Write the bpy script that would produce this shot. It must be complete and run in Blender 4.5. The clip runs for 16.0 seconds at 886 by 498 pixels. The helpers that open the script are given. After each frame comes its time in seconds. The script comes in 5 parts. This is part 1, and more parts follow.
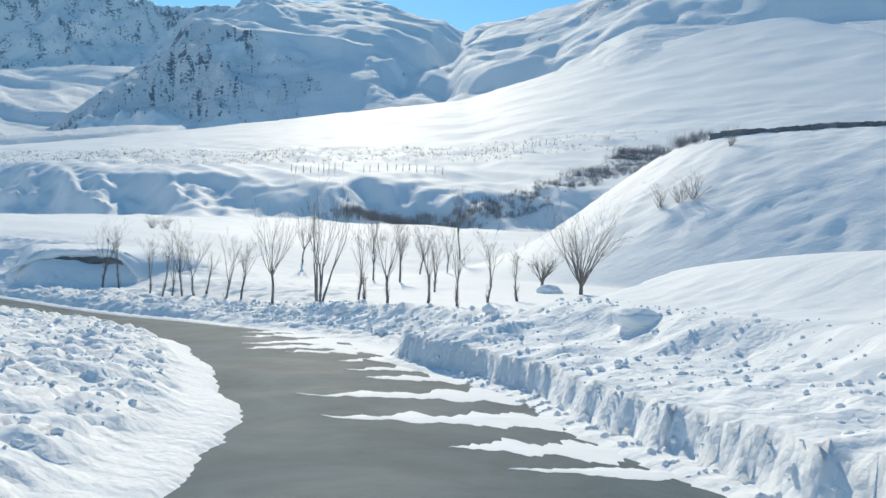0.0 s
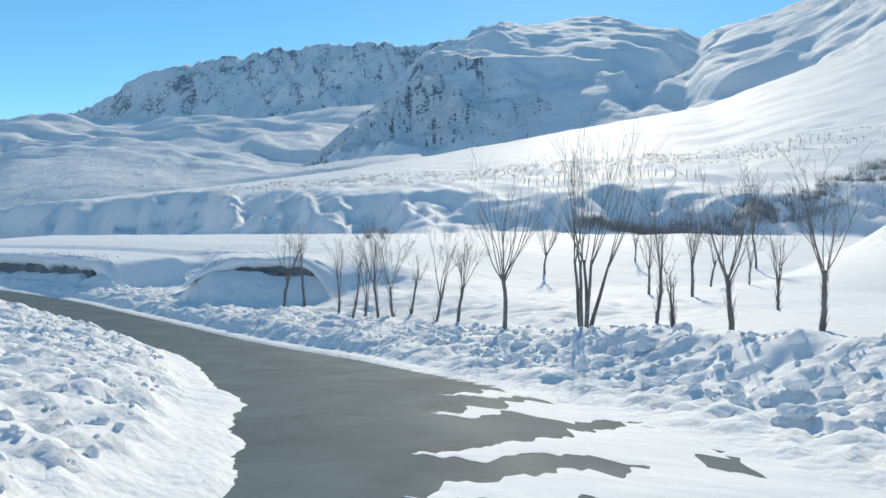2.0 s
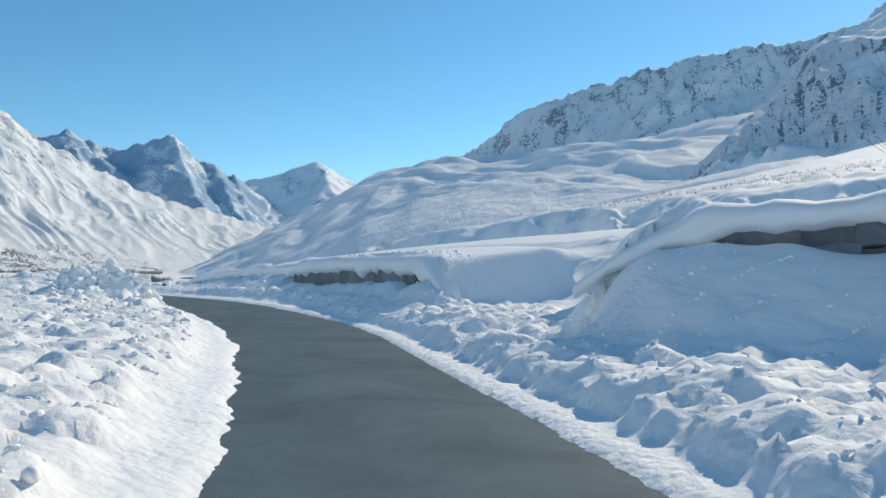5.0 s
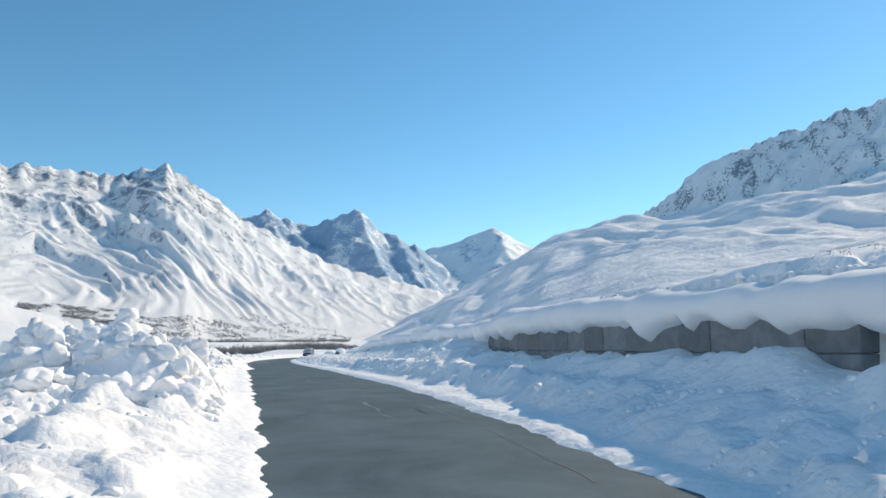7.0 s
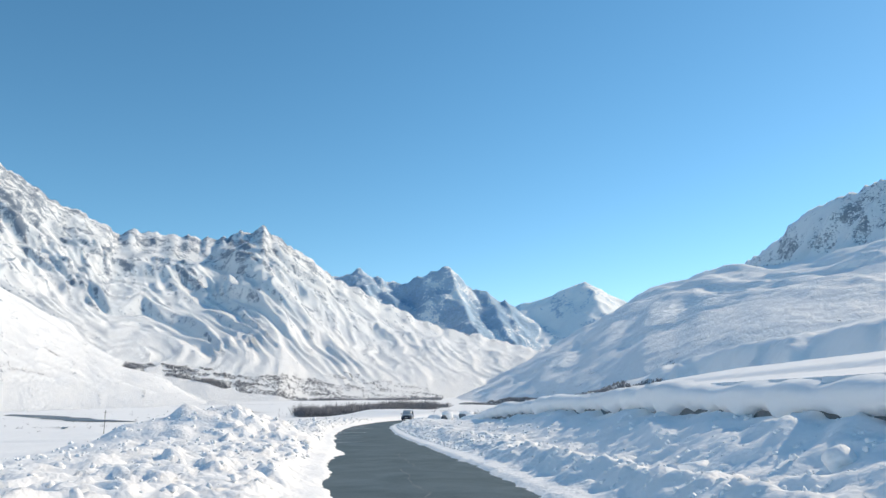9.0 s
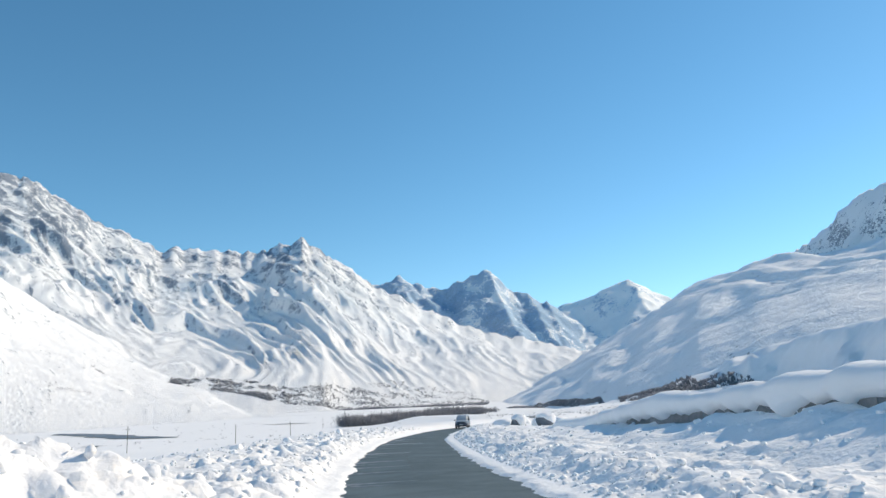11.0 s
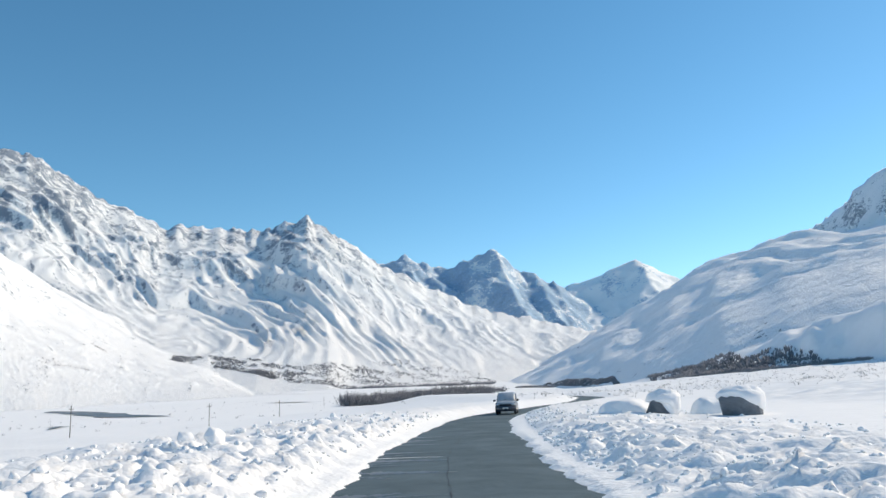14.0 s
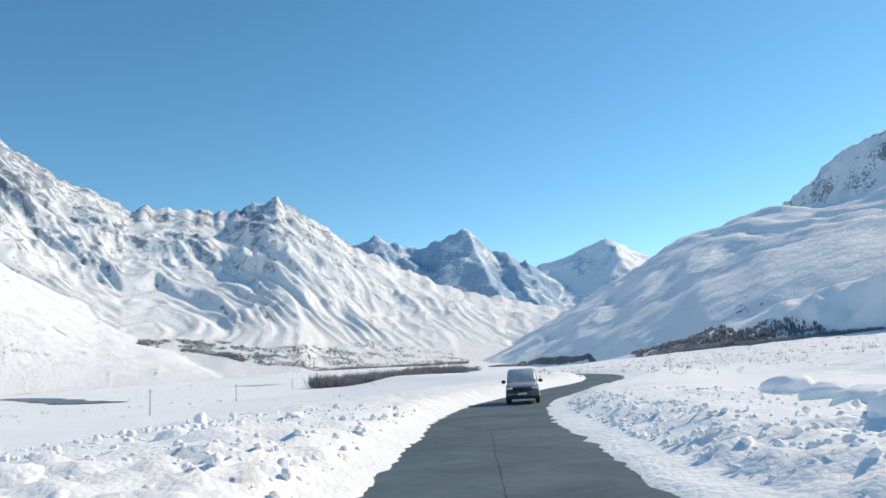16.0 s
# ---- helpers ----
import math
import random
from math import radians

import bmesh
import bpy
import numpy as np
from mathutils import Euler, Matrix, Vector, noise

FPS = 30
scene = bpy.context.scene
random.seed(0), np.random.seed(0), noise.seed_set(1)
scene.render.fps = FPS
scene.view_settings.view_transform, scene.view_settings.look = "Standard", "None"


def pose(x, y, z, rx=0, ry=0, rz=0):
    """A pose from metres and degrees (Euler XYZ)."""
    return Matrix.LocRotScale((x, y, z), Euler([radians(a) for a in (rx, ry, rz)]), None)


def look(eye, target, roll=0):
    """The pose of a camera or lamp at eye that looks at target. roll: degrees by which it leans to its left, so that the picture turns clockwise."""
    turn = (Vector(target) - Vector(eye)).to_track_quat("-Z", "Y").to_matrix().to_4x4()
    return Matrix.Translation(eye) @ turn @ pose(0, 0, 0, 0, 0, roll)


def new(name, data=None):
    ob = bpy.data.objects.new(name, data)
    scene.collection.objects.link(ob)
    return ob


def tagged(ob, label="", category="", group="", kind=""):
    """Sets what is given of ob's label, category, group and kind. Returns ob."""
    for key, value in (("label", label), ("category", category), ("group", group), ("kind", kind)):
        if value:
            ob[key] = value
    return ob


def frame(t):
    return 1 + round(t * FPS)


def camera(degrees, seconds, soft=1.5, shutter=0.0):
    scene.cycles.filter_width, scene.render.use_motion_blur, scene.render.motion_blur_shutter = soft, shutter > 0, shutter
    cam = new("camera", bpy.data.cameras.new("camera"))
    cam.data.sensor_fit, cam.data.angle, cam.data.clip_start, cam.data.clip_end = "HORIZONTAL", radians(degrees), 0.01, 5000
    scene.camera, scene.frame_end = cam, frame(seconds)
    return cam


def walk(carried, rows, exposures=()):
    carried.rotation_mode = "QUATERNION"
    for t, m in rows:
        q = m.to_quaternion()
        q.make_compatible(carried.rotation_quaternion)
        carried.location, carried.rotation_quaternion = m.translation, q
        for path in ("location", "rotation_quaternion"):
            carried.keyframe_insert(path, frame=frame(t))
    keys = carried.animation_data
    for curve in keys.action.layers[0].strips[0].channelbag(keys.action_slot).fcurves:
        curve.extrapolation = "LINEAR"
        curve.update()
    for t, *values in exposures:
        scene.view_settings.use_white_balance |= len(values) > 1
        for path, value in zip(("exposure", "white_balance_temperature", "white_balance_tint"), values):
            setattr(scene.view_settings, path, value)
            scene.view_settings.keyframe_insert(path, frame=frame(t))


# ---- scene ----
cam = camera(60.9, 16.0)
PATH = [
    (0, (-0.0, -0.0, 1.5), (0.0, 20.0, 1.51), 2.44),
    (0.5, (-0.291, 3.373, 1.115), (-1.784, 23.317, 1.082), 2.50),
    (1, (-0.869, 6.887, 0.793), (-3.933, 26.65, 0.873), 2.15),
    (1.5, (-1.798, 10.421, 0.594), (-6.407, 29.881, 0.861), 1.76),
    (2, (-3.04, 13.928, 0.451), (-9.085, 32.988, 0.861), 1.26),
    (2.5, (-4.566, 17.38, 0.315), (-12.086, 35.907, 0.791), 1.03),
    (3, (-6.458, 20.778, 0.136), (-15.508, 38.608, 0.586), 0.89),
    (3.5, (-8.664, 24.039, -0.061), (-19.198, 41.037, 0.27), 0.56),
    (4, (-11.154, 27.129, -0.287), (-23.144, 43.133, 0.029), 0.16),
    (4.5, (-14.039, 29.977, -0.512), (-27.272, 44.961, 0.093), -0.00),
    (5, (-17.189, 32.713, -0.681), (-31.444, 46.708, 0.279), -0.08),
    (7.5, (-34.243, 42.363, -0.408), (-51.555, 51.881, 2.707), -0.74),
    (8, (-38.027, 43.632, -0.138), (-55.562, 52.593, 3.355), -0.65),
    (8.5, (-42.224, 44.952, -0.033), (-59.938, 53.389, 3.841), -0.51),
    (9, (-46.795, 46.024, 0.096), (-64.625, 54.051, 4.296), -0.73),
    (11.5, (-72.264, 54.628, 0.061), (-90.536, 61.553, 4.325), -2.78),
    (12, (-78.024, 56.423, 0.04), (-96.383, 63.205, 4.157), -2.59),
    (12.5, (-83.714, 58.137, 0.042), (-102.106, 64.85, 4.126), -2.45),
    (13, (-89.345, 59.897, 0.089), (-107.726, 66.626, 4.196), -2.39),
    (13.5, (-94.887, 61.643, 0.123), (-113.243, 68.475, 4.167), -2.40),
    (14, (-100.402, 63.384, 0.118), (-118.751, 70.34, 3.981), -2.34),
    (14.5, (-105.716, 65.168, 0.141), (-124.05, 72.291, 3.765), -2.36),
    (15, (-110.738, 66.995, 0.164), (-129.035, 74.304, 3.597), -2.64),
    (15.5, (-115.306, 68.671, 0.163), (-133.549, 76.159, 3.495), -2.91),
    (16, (-119.758, 70.257, 0.152), (-137.928, 77.925, 3.479), -3.20),
]
walk(cam, [(t, look(eye, target, roll)) for t, eye, target, roll in PATH],
     exposures=[(0, -0.12, 7200, 2), (2.5, -0.14, 7200, 3), (5.2, -0.16, 7500, 5), (7.3, 0.08, 7900, 8), (16, 0.06, 7800, 8)])

# ---- world, sun, exposure ----
SUN_AZ, SUN_EL = 8.0, 32.0          # degrees to the left of +y, degrees up
world = bpy.data.worlds.new("sky")
scene.world = world
world.use_nodes = True
wn, wl = world.node_tree.nodes, world.node_tree.links
sky = wn.new("ShaderNodeTexSky")
sky.sky_type = "NISHITA"
sky.sun_disc = False
sky.sun_elevation, sky.sun_rotation = radians(SUN_EL), radians(-SUN_AZ)
sky.altitude, sky.air_density, sky.dust_density, sky.ozone_density = 3000, 1.1, 0.5, 3.0
wn["Background"].inputs["Strength"].default_value = 0.187
deep = wn.new("ShaderNodeHueSaturation")
deep.inputs["Hue"].default_value = 0.491
deep.inputs["Saturation"].default_value = 1.22
wl.new(sky.outputs["Color"], deep.inputs["Color"])
wl.new(deep.outputs["Color"], wn["Background"].inputs["Color"])
sun = new("sun", bpy.data.lights.new("sun", "SUN"))
sun.data.energy, sun.data.angle, sun.data.color = 3.7, radians(0.5), (1.0, 0.915, 0.82)
sun.matrix_world = look((0, 0, 0), (math.sin(radians(SUN_AZ)) * 10, -math.cos(radians(SUN_AZ)) * 10, -10 * math.tan(radians(SUN_EL))))


# ---- noise on arrays ----
def hashed(ix, iy, seed):
    h = (ix.astype(np.int64) * 374761393 + iy.astype(np.int64) * 668265263 + seed * 974634777) & 0xFFFFFFFF
    h = ((h ^ (h >> 13)) * 1274126177) & 0xFFFFFFFF
    h = ((h ^ (h >> 16)) * 2246822519) & 0xFFFFFFFF
    return ((h ^ (h >> 15)) & 0xFFFFFF) / float(0x1000000)


def smooth(a, b, v):
    u = np.clip((v - a) / (b - a), 0.0, 1.0)
    return u * u * (3 - 2 * u)


def vnoise(x, y, seed=0):
    """Gradient noise in about -1..1."""
    ix, iy = np.floor(x), np.floor(y)
    fx, fy = x - ix, y - iy
    out = 0.0
    ux, uy = fx * fx * fx * (fx * (fx * 6 - 15) + 10), fy * fy * fy * (fy * (fy * 6 - 15) + 10)
    for dx in (0, 1):
        for dy in (0, 1):
            a = hashed(ix + dx, iy + dy, seed) * 6.2831853
            g = np.cos(a) * (fx - dx) + np.sin(a) * (fy - dy)
            out = out + g * (ux if dx else 1 - ux) * (uy if dy else 1 - uy)
    return out * 1.5


def fbm(x, y, octaves=4, seed=0, gain=0.5):
    out, amp = 0.0, 1.0
    for k in range(octaves):
        out = out + amp * vnoise(x * 2**k + 13.7 * k, y * 2**k - 7.1 * k, seed + k)
        amp *= gain
    return out


def ridged(x, y, octaves=5, seed=0, gain=0.5):
    out, amp, w = 0.0, 1.0, 1.0
    for k in range(octaves):
        n = 1 - np.abs(vnoise(x * 2**k + 3.3 * k, y * 2**k + 9.2 * k, seed + k))
        n = n * n * w
        w = np.clip(n * 1.6, 0, 1)
        out = out + amp * n
        amp *= gain
    return out - 1.0


# ---- the road's line: x, y, z, half width ----
ROAD = [(4.0, -34.0, 3.2, 2.5), (3.2, -16.0, 1.5, 2.5), (0.9, 0.08, 0.0, 2.5), (-0.55, 10.19, -0.88, 2.3), (-4.29, 19.76, -1.25, 2.15), (-10.42, 28.09, -1.8, 2.0),
        (-16.4, 33.42, -2.12, 1.7), (-24.92, 38.95, -2.04, 1.67), (-33.74, 43.7, -1.86, 1.8), (-45.71, 47.46, -1.48, 1.75), (-58.91, 51.33, -1.42, 1.85),
        (-69.46, 54.53, -1.44, 2.0), (-81.83, 58.2, -1.44, 1.9), (-97.26, 62.76, -1.38, 1.95), (-116.05, 69.39, -1.34, 1.93), (-125.07, 73.23, -1.33, 1.95),
        (-135.1, 77.84, -1.32, 1.95), (-143.23, 81.83, -1.3, 1.95), (-151.89, 87.28, -1.25, 1.95), (-163.0, 97.0, -1.1, 1.95), (-178.0, 110.0, -0.9, 1.95),
        (-200.0, 122.0, -0.6, 1.95), (-250.0, 138.0, -0.3, 1.95), (-330.0, 150.0, 0.5, 1.95)]


def spline(rows, step):
    p = np.array(rows)
    p = np.vstack([2 * p[0] - p[1], p, 2 * p[-1] - p[-2]])
    out = []
    for i in range(1, len(p) - 2):
        n = max(2, int(np.linalg.norm(p[i + 1, :2] - p[i, :2]) / step))
        u = (np.arange(n) / n)[:, None]
        a, b, c, d = p[i - 1], p[i], p[i + 1], p[i + 2]
        out.append(0.5 * (2 * b + (c - a) * u + (2 * a - 5 * b + 4 * c - d) * u**2 + (3 * b - a - 3 * c + d) * u**3))
    return np.vstack(out + [p[-2:-1]])


LINE = spline(ROAD, 0.5)
ALONG = np.r_[0, np.cumsum(np.linalg.norm(np.diff(LINE[:, :2], axis=0), axis=1))]
ALONG -= ALONG[np.argmin(np.hypot(LINE[:, 0] - 0.9, LINE[:, 1] - 0.08))]     # 0 where the walk begins
SIDE = np.gradient(LINE[:, :2], axis=0)
SIDE = np.stack([-SIDE[:, 1], SIDE[:, 0]], 1) / np.linalg.norm(SIDE, axis=1)[:, None]


def road_frame(x, y):
    """For arrays of places: way along the road, way to its left, its height and half width there."""
    s, d, z, w = (np.empty(len(x)) for _ in range(4))
    for a in range(0, len(x), 20000):
        b = slice(a, a + 20000)
        q = (x[b, None] - LINE[None, ::3, 0]) ** 2 + (y[b, None] - LINE[None, ::3, 1]) ** 2
        i = q.argmin(1) * 3
        best, bd = i, q.min(1)
        for k in (-2, -1, 1, 2):
            j = np.clip(i + k, 0, len(LINE) - 1)
            e = (x[b] - LINE[j, 0]) ** 2 + (y[b] - LINE[j, 1]) ** 2
            best, bd = np.where(e < bd, j, best), np.minimum(e, bd)
        ox, oy = x[b] - LINE[best, 0], y[b] - LINE[best, 1]
        side, tang = ox * SIDE[best, 0] + oy * SIDE[best, 1], ox * SIDE[best, 1] - oy * SIDE[best, 0]
        s[b], z[b], w[b] = ALONG[best] + np.clip(tang, -0.6, 0.6), LINE[best, 2], LINE[best, 3]
        d[b] = np.where(side < 0, -1.0, 1.0) * np.sqrt(bd)
    return s, d, z, w


# ---- far relief: ridges round the valley, as azimuth (to the left of +y), elevation, distance, distance of the foot;
# a ridge with a brow, where its steep face turns into a gentler top, has the brow's elevation and distance too ----
HUB = (-40.0, 45.0)
LEFT_RANGE = [(56, 2.9, 3300, 2300), (58.4, 4.3, 3400, 2200), (62.4, 5.3, 3450, 2100), (66.6, 6.4, 3500, 1900), (70.8, 8.2, 3550, 1750), (74.2, 10.0, 3600, 1650), (76.3, 11.5, 3600, 1600),
              (78.0, 12.7, 3600, 1500), (79.5, 13.5, 3600, 1480), (81.3, 13.0, 3650, 1450), (83.0, 12.5, 3700, 1400), (84.4, 12.6, 3700, 1400), (87.7, 12.8, 3700, 1350), (89.8, 12.5, 3600, 1300),
              (91.7, 13.5, 3600, 1300), (94.0, 14.5, 3600, 1300), (98.3, 16.8, 3600, 1300), (112, 19, 3500, 1300), (140, 18, 2600, 900), (185, 14, 2400, 800)]
SHOULDER = [(83, 1.6, 2000, 1250), (87.1, 3.7, 2000, 1150), (90.9, 5.3, 2000, 1100), (93.4, 6.7, 2000, 1050), (96.3, 8.3, 2000, 1000), (98.4, 9.7, 2000, 980), (100.5, 11.4, 2000, 950), (108, 15, 1900, 900), (125, 17, 1800, 850), (160, 15, 1700, 800)]
BLUE_RANGE = [(52, 3.6, 4300, 3450), (55.6, 4.7, 4300, 3450), (58.1, 5.4, 4300, 3450), (60.0, 6.3, 4300, 3450), (61.1, 7.8, 4300, 3450), (62.6, 8.4, 4300, 3450), (64.5, 8.8, 4300, 3450), (65.4, 9.8, 4300, 3450), (66.8, 9.6, 4300, 3450),
              (68.1, 9.3, 4300, 3450), (70.9, 9.6, 4300, 3450), (72.4, 9.9, 4300, 3450), (74.1, 9.6, 4300, 3450), (76.8, 9.2, 4300, 3450), (80, 8.5, 4300, 3450)]
SNOW_PEAK = [(46, 2.5, 4650, 3450), (50.6, 4.6, 4650, 3450), (53.3, 5.6, 4650, 3450), (57.4, 7.8, 4650, 3450), (60.1, 7.7, 4650, 3450), (65, 5, 4650, 3450)]
FLANK = [(70, 0.0, 3400, 2500), (65.2, 0.9, 3300, 1500), (62.6, 1.9, 3200, 1100), (60.0, 3.2, 3150, 850), (57.8, 4.3, 3100, 700), (55.2, 5.8, 3050, 600), (51.1, 7.9, 3000, 520), (46.4, 9.15, 2750, 490), (42, 9.45, 2450, 480),
         (40.4, 9.6, 2300, 480), (33.8, 10.25, 1900, 460), (25.9, 11.75, 1600, 460), (20, 12.3, 1300, 470), (14, 11, 1100, 480), (4, 8, 900, 480)]
BACK_RIDGE = [(49, 7.5, 2900, 2400), (46.5, 8.6, 2850, 2200), (44, 9.9, 2750, 2000), (40.5, 12.2, 2500, 1750), (36.9, 14.0, 2350, 1600), (35.3, 14.5, 2300, 1550), (31.6, 15.4, 2200, 1450), (28, 16.1, 2100, 1350), (23.4, 16.6, 2000, 1250),
              (16.6, 16.9, 1800, 1100), (13, 17.2, 1750, 1050), (6, 17.0, 1700, 1050), (-4, 15.5, 1700, 1050)]
SPUR = [(36, 2.0, 640, 500, 1.6, 590), (28.5, 5.8, 640, 510, 5.0, 590), (25.9, 7.6, 650, 515, 6.8, 605), (24, 10.3, 690, 520, 9.2, 640), (20.2, 12.7, 750, 530, 11.6, 690), (18.2, 15.9, 810, 540, 14.4, 730), (15, 17.3, 900, 545, 15.6, 745),
        (12.2, 18.2, 1020, 550, 15.9, 745), (6, 18.5, 1100, 545, 15.9, 730), (2.6, 18.4, 1100, 540, 15.3, 710), (-1, 17.8, 1100, 520, 13.6, 650), (-3.2, 16.7, 1150, 500, 12.2, 630), (-4.6, 17.4, 1150, 480, 12.6, 590), (-8, 18.0, 1180, 455, 13.2, 560),
        (-12, 18.8, 1200, 440, 14.0, 555), (-16, 20, 1150, 420, 16.5, 560), (-20, 21, 1100, 400, 17.8, 560), (-30, 21, 1000, 370, 17, 520), (-45, 21, 900, 340, 16, 500), (-80, 18, 900, 320, 14, 500), (-120, 15, 900, 320, 12, 500)]
RANGES = [("left", LEFT_RANGE, 11), ("shoulder", SHOULDER, 19), ("blue", BLUE_RANGE, 23), ("peak", SNOW_PEAK, 37), ("flank", FLANK, 51), ("back", BACK_RIDGE, 59), ("spur", SPUR, 67)]
# summits of the far ranges: azimuth, elevation, distance, slopes of the sides to the right and to the left, of the right face and the left face towards the valley
SUMMITS = {"blue": [(74.1, 9.95, 4350, 0.6, 0.4, 0.5, 0.78), (72.4, 10.75, 4350, 0.75, 0.7, 0.5, 0.8), (70.7, 9.9, 4300, 0.5, 0.5, 0.5, 0.78), (68.0, 9.65, 4300, 0.5, 0.5, 0.5, 0.78), (66.5, 10.15, 4280, 0.9, 0.42, 0.5, 0.8), (65.4, 10.85, 4280, 1.15, 0.5, 0.48, 0.8),
                   (64.0, 9.2, 4250, 0.8, 0.6, 0.5, 0.78), (62.6, 9.05, 4250, 0.8, 0.4, 0.5, 0.78), (61.1, 8.4, 4250, 0.95, 0.5, 0.5, 0.78), (66.2, 7.6, 3950, 0.7, 0.6, 0.55, 0.8), (63.6, 7.0, 3950, 0.7, 0.5, 0.55, 0.8)],
           "peak": [(54.9, 9.3, 4600, 0.62, 0.30, 0.44, 0.62)]}


def summit(x, y, row):
    """A four-sided peak: one face looks to the right of the valley, one to its left, two away from it."""
    az, el, dist, right, left, right_front, left_front = row
    d = np.array([-math.sin(radians(az)), math.cos(radians(az))])
    px, py = x - HUB[0] - dist * d[0], y - HUB[1] - dist * d[1]
    front, side = -(px * d[0] + py * d[1]), px * d[1] - py * d[0]
    fall = np.maximum(np.maximum(right * side + right_front * front, -left * side + left_front * front), np.maximum(right * side - 0.6 * front, -left * side - 0.6 * front))
    return math.tan(radians(el)) * dist - fall


def relief(x, y, az, r, base):
    """Height and kind (0 plain, 1.. the ranges) of the far land."""
    z, kind = base.copy(), np.zeros(len(x), int)
    for n, (name, rows, seed) in enumerate(RANGES):
        t = np.array(sorted(rows))
        near = (r > 300) & (az > t[0, 0] - 8) & (az < t[-1, 0] + 8)
        i = np.nonzero(near)[0]
        if not len(i):
            continue
        a, rr, xx, yy = az[i], r[i], x[i], y[i]
        if name in ("flank", "spur", "back"):          # corners of the rows rounded off
            a = a + 0.7 * vnoise(a * 0.35, rr / 260, seed + 40)
        el, dist, foot = (np.interp(a, t[:, 0], t[:, k]) for k in (1, 2, 3))
        fade = smooth(t[0, 0] - 7, t[0, 0], a) * smooth(-t[-1, 0] - 7, -t[-1, 0], -a)
        dist = dist * (1 + 0.03 * vnoise(xx / 700, yy / 700, seed))
        u = (rr - foot) / (dist - foot)
        top = np.tan(np.radians(el)) * dist
        low = np.minimum(base[i], 0.25 * top)
        if name == "spur":
            bel, bd = (np.interp(a, t[:, 0], t[:, k]) for k in (4, 5))
            bd = bd * (1 + 0.035 * fbm(xx / 90, yy / 90, 3, seed + 41))
            v = (rr - foot) / (bd - foot)
            hb = np.tan(np.radians(bel)) * bd
            above = np.clip((rr - bd) / np.maximum(dist - bd, 20), 0, 1)
            h = np.where(v < 1, low + (hb - low) * np.clip(v, 0, 1) ** 0.9, hb + (top - hb) * above ** 0.8)
            h = np.where(u < 1, h, top - 0.5 * (rr - dist))
        else:
            power = {"left": 1.3, "shoulder": 1.15, "flank": 0.85, "back": 0.9}.get(name, 1.0)
            h = low + (top - low) * np.where(u < 1, np.clip(u, 0, 1) ** power, 1 - 1.2 * (u - 1))
        for row in SUMMITS.get(name, ()):
            h = np.maximum(h, summit(xx + 14 * vnoise(xx / 120, yy / 120, seed + 44), yy + 14 * vnoise(xx / 120, yy / 120, seed + 45), row))
        size = top * 0.9 + 60
        near_crest = 1 - 0.8 * smooth(0.72, 1.0, u) * (u < 1.2)
        way = np.radians(a) * 0.9 * dist - 0.42 * rr + 110 * vnoise(xx / 520, yy / 520, seed + 9) + 40 * vnoise(xx / 170, yy / 170, seed + 10)
        if name == "left":                             # ribs and gullies that run down to the right, broken by crags
            env = smooth(0.10, 0.55, u) * near_crest
            rel = ridged(way / 330, rr / 1000, 6, seed, 0.5) * 0.044 * size * env
            rel = rel + ridged(xx / 300, yy / 300, 6, seed + 2, 0.58) * 0.024 * size * env * smooth(0.2, 0.7, u)
            rel = rel + ridged(way / 90, rr / 420, 4, seed + 4, 0.5) * 0.014 * size * smooth(0.05, 0.3, u) * near_crest
            rel = rel + fbm(a * 1.1, a * 0 + seed, 6, seed + 3, 0.6) * 0.005 * dist * smooth(0.75, 1.0, u)
        elif name == "shoulder":
            rel = ridged(way / 260, rr / 700, 5, seed, 0.5) * 0.03 * size * smooth(0.2, 0.7, u) + fbm(xx / 60, yy / 60, 4, seed + 1) * 2.0 * smooth(0.0, 0.3, u)
        elif name in ("blue", "peak"):
            rough = 0.04 if name == "blue" else 0.022
            rel = (ridged(xx / 240, yy / 240, 6, seed, 0.6) * rough + ridged(way / 150, rr / 600, 4, seed + 2, 0.5) * 0.25 * rough) * size * smooth(0.0, 0.3, u)
        elif name == "flank":                          # soft wind-shaped folds that run down to the left
            f1 = (xx * 0.45 + yy * 0.9) + 60 * vnoise(xx / 240, yy / 240, seed + 31)
            f2 = (xx * 0.9 - yy * 0.45) + 60 * vnoise(xx / 240, yy / 240, seed + 32)
            soft = fbm(f1 / 150, f2 / 420, 4, seed, 0.42)
            env = smooth(0.02, 0.2, u)
            rel = soft * 20 * env * smooth(62, 44, a) + np.minimum(ridged(f1 / 80, f2 / 240, 4, seed + 3, 0.5), 0.3) * 7 * env + fbm(xx / 26, yy / 26, 4, seed + 6) * 1.1
            rel = rel * (1 - 0.6 * smooth(0.8, 1.0, u)) + smooth(56, 66, a) * ridged(xx / 60, yy / 60, 4, seed + 8) * 2.5 * env
        elif name == "back":
            env = smooth(0.05, 0.4, u) * near_crest
            rel = ridged((np.radians(a) * rr + 40 * vnoise(xx / 200, yy / 200, seed + 9)) / 190, rr / 420, 6, seed, 0.52) * 34 * env + ridged(xx / 75, yy / 75, 5, seed + 2, 0.55) * 9 * env
            rel = rel + fbm(a * 1.3, a * 0 + seed, 6, seed + 3, 0.62) * 0.0048 * dist * smooth(0.7, 1.0, u)
        else:                                          # the spur: crags on its left shoulder, smooth snow elsewhere
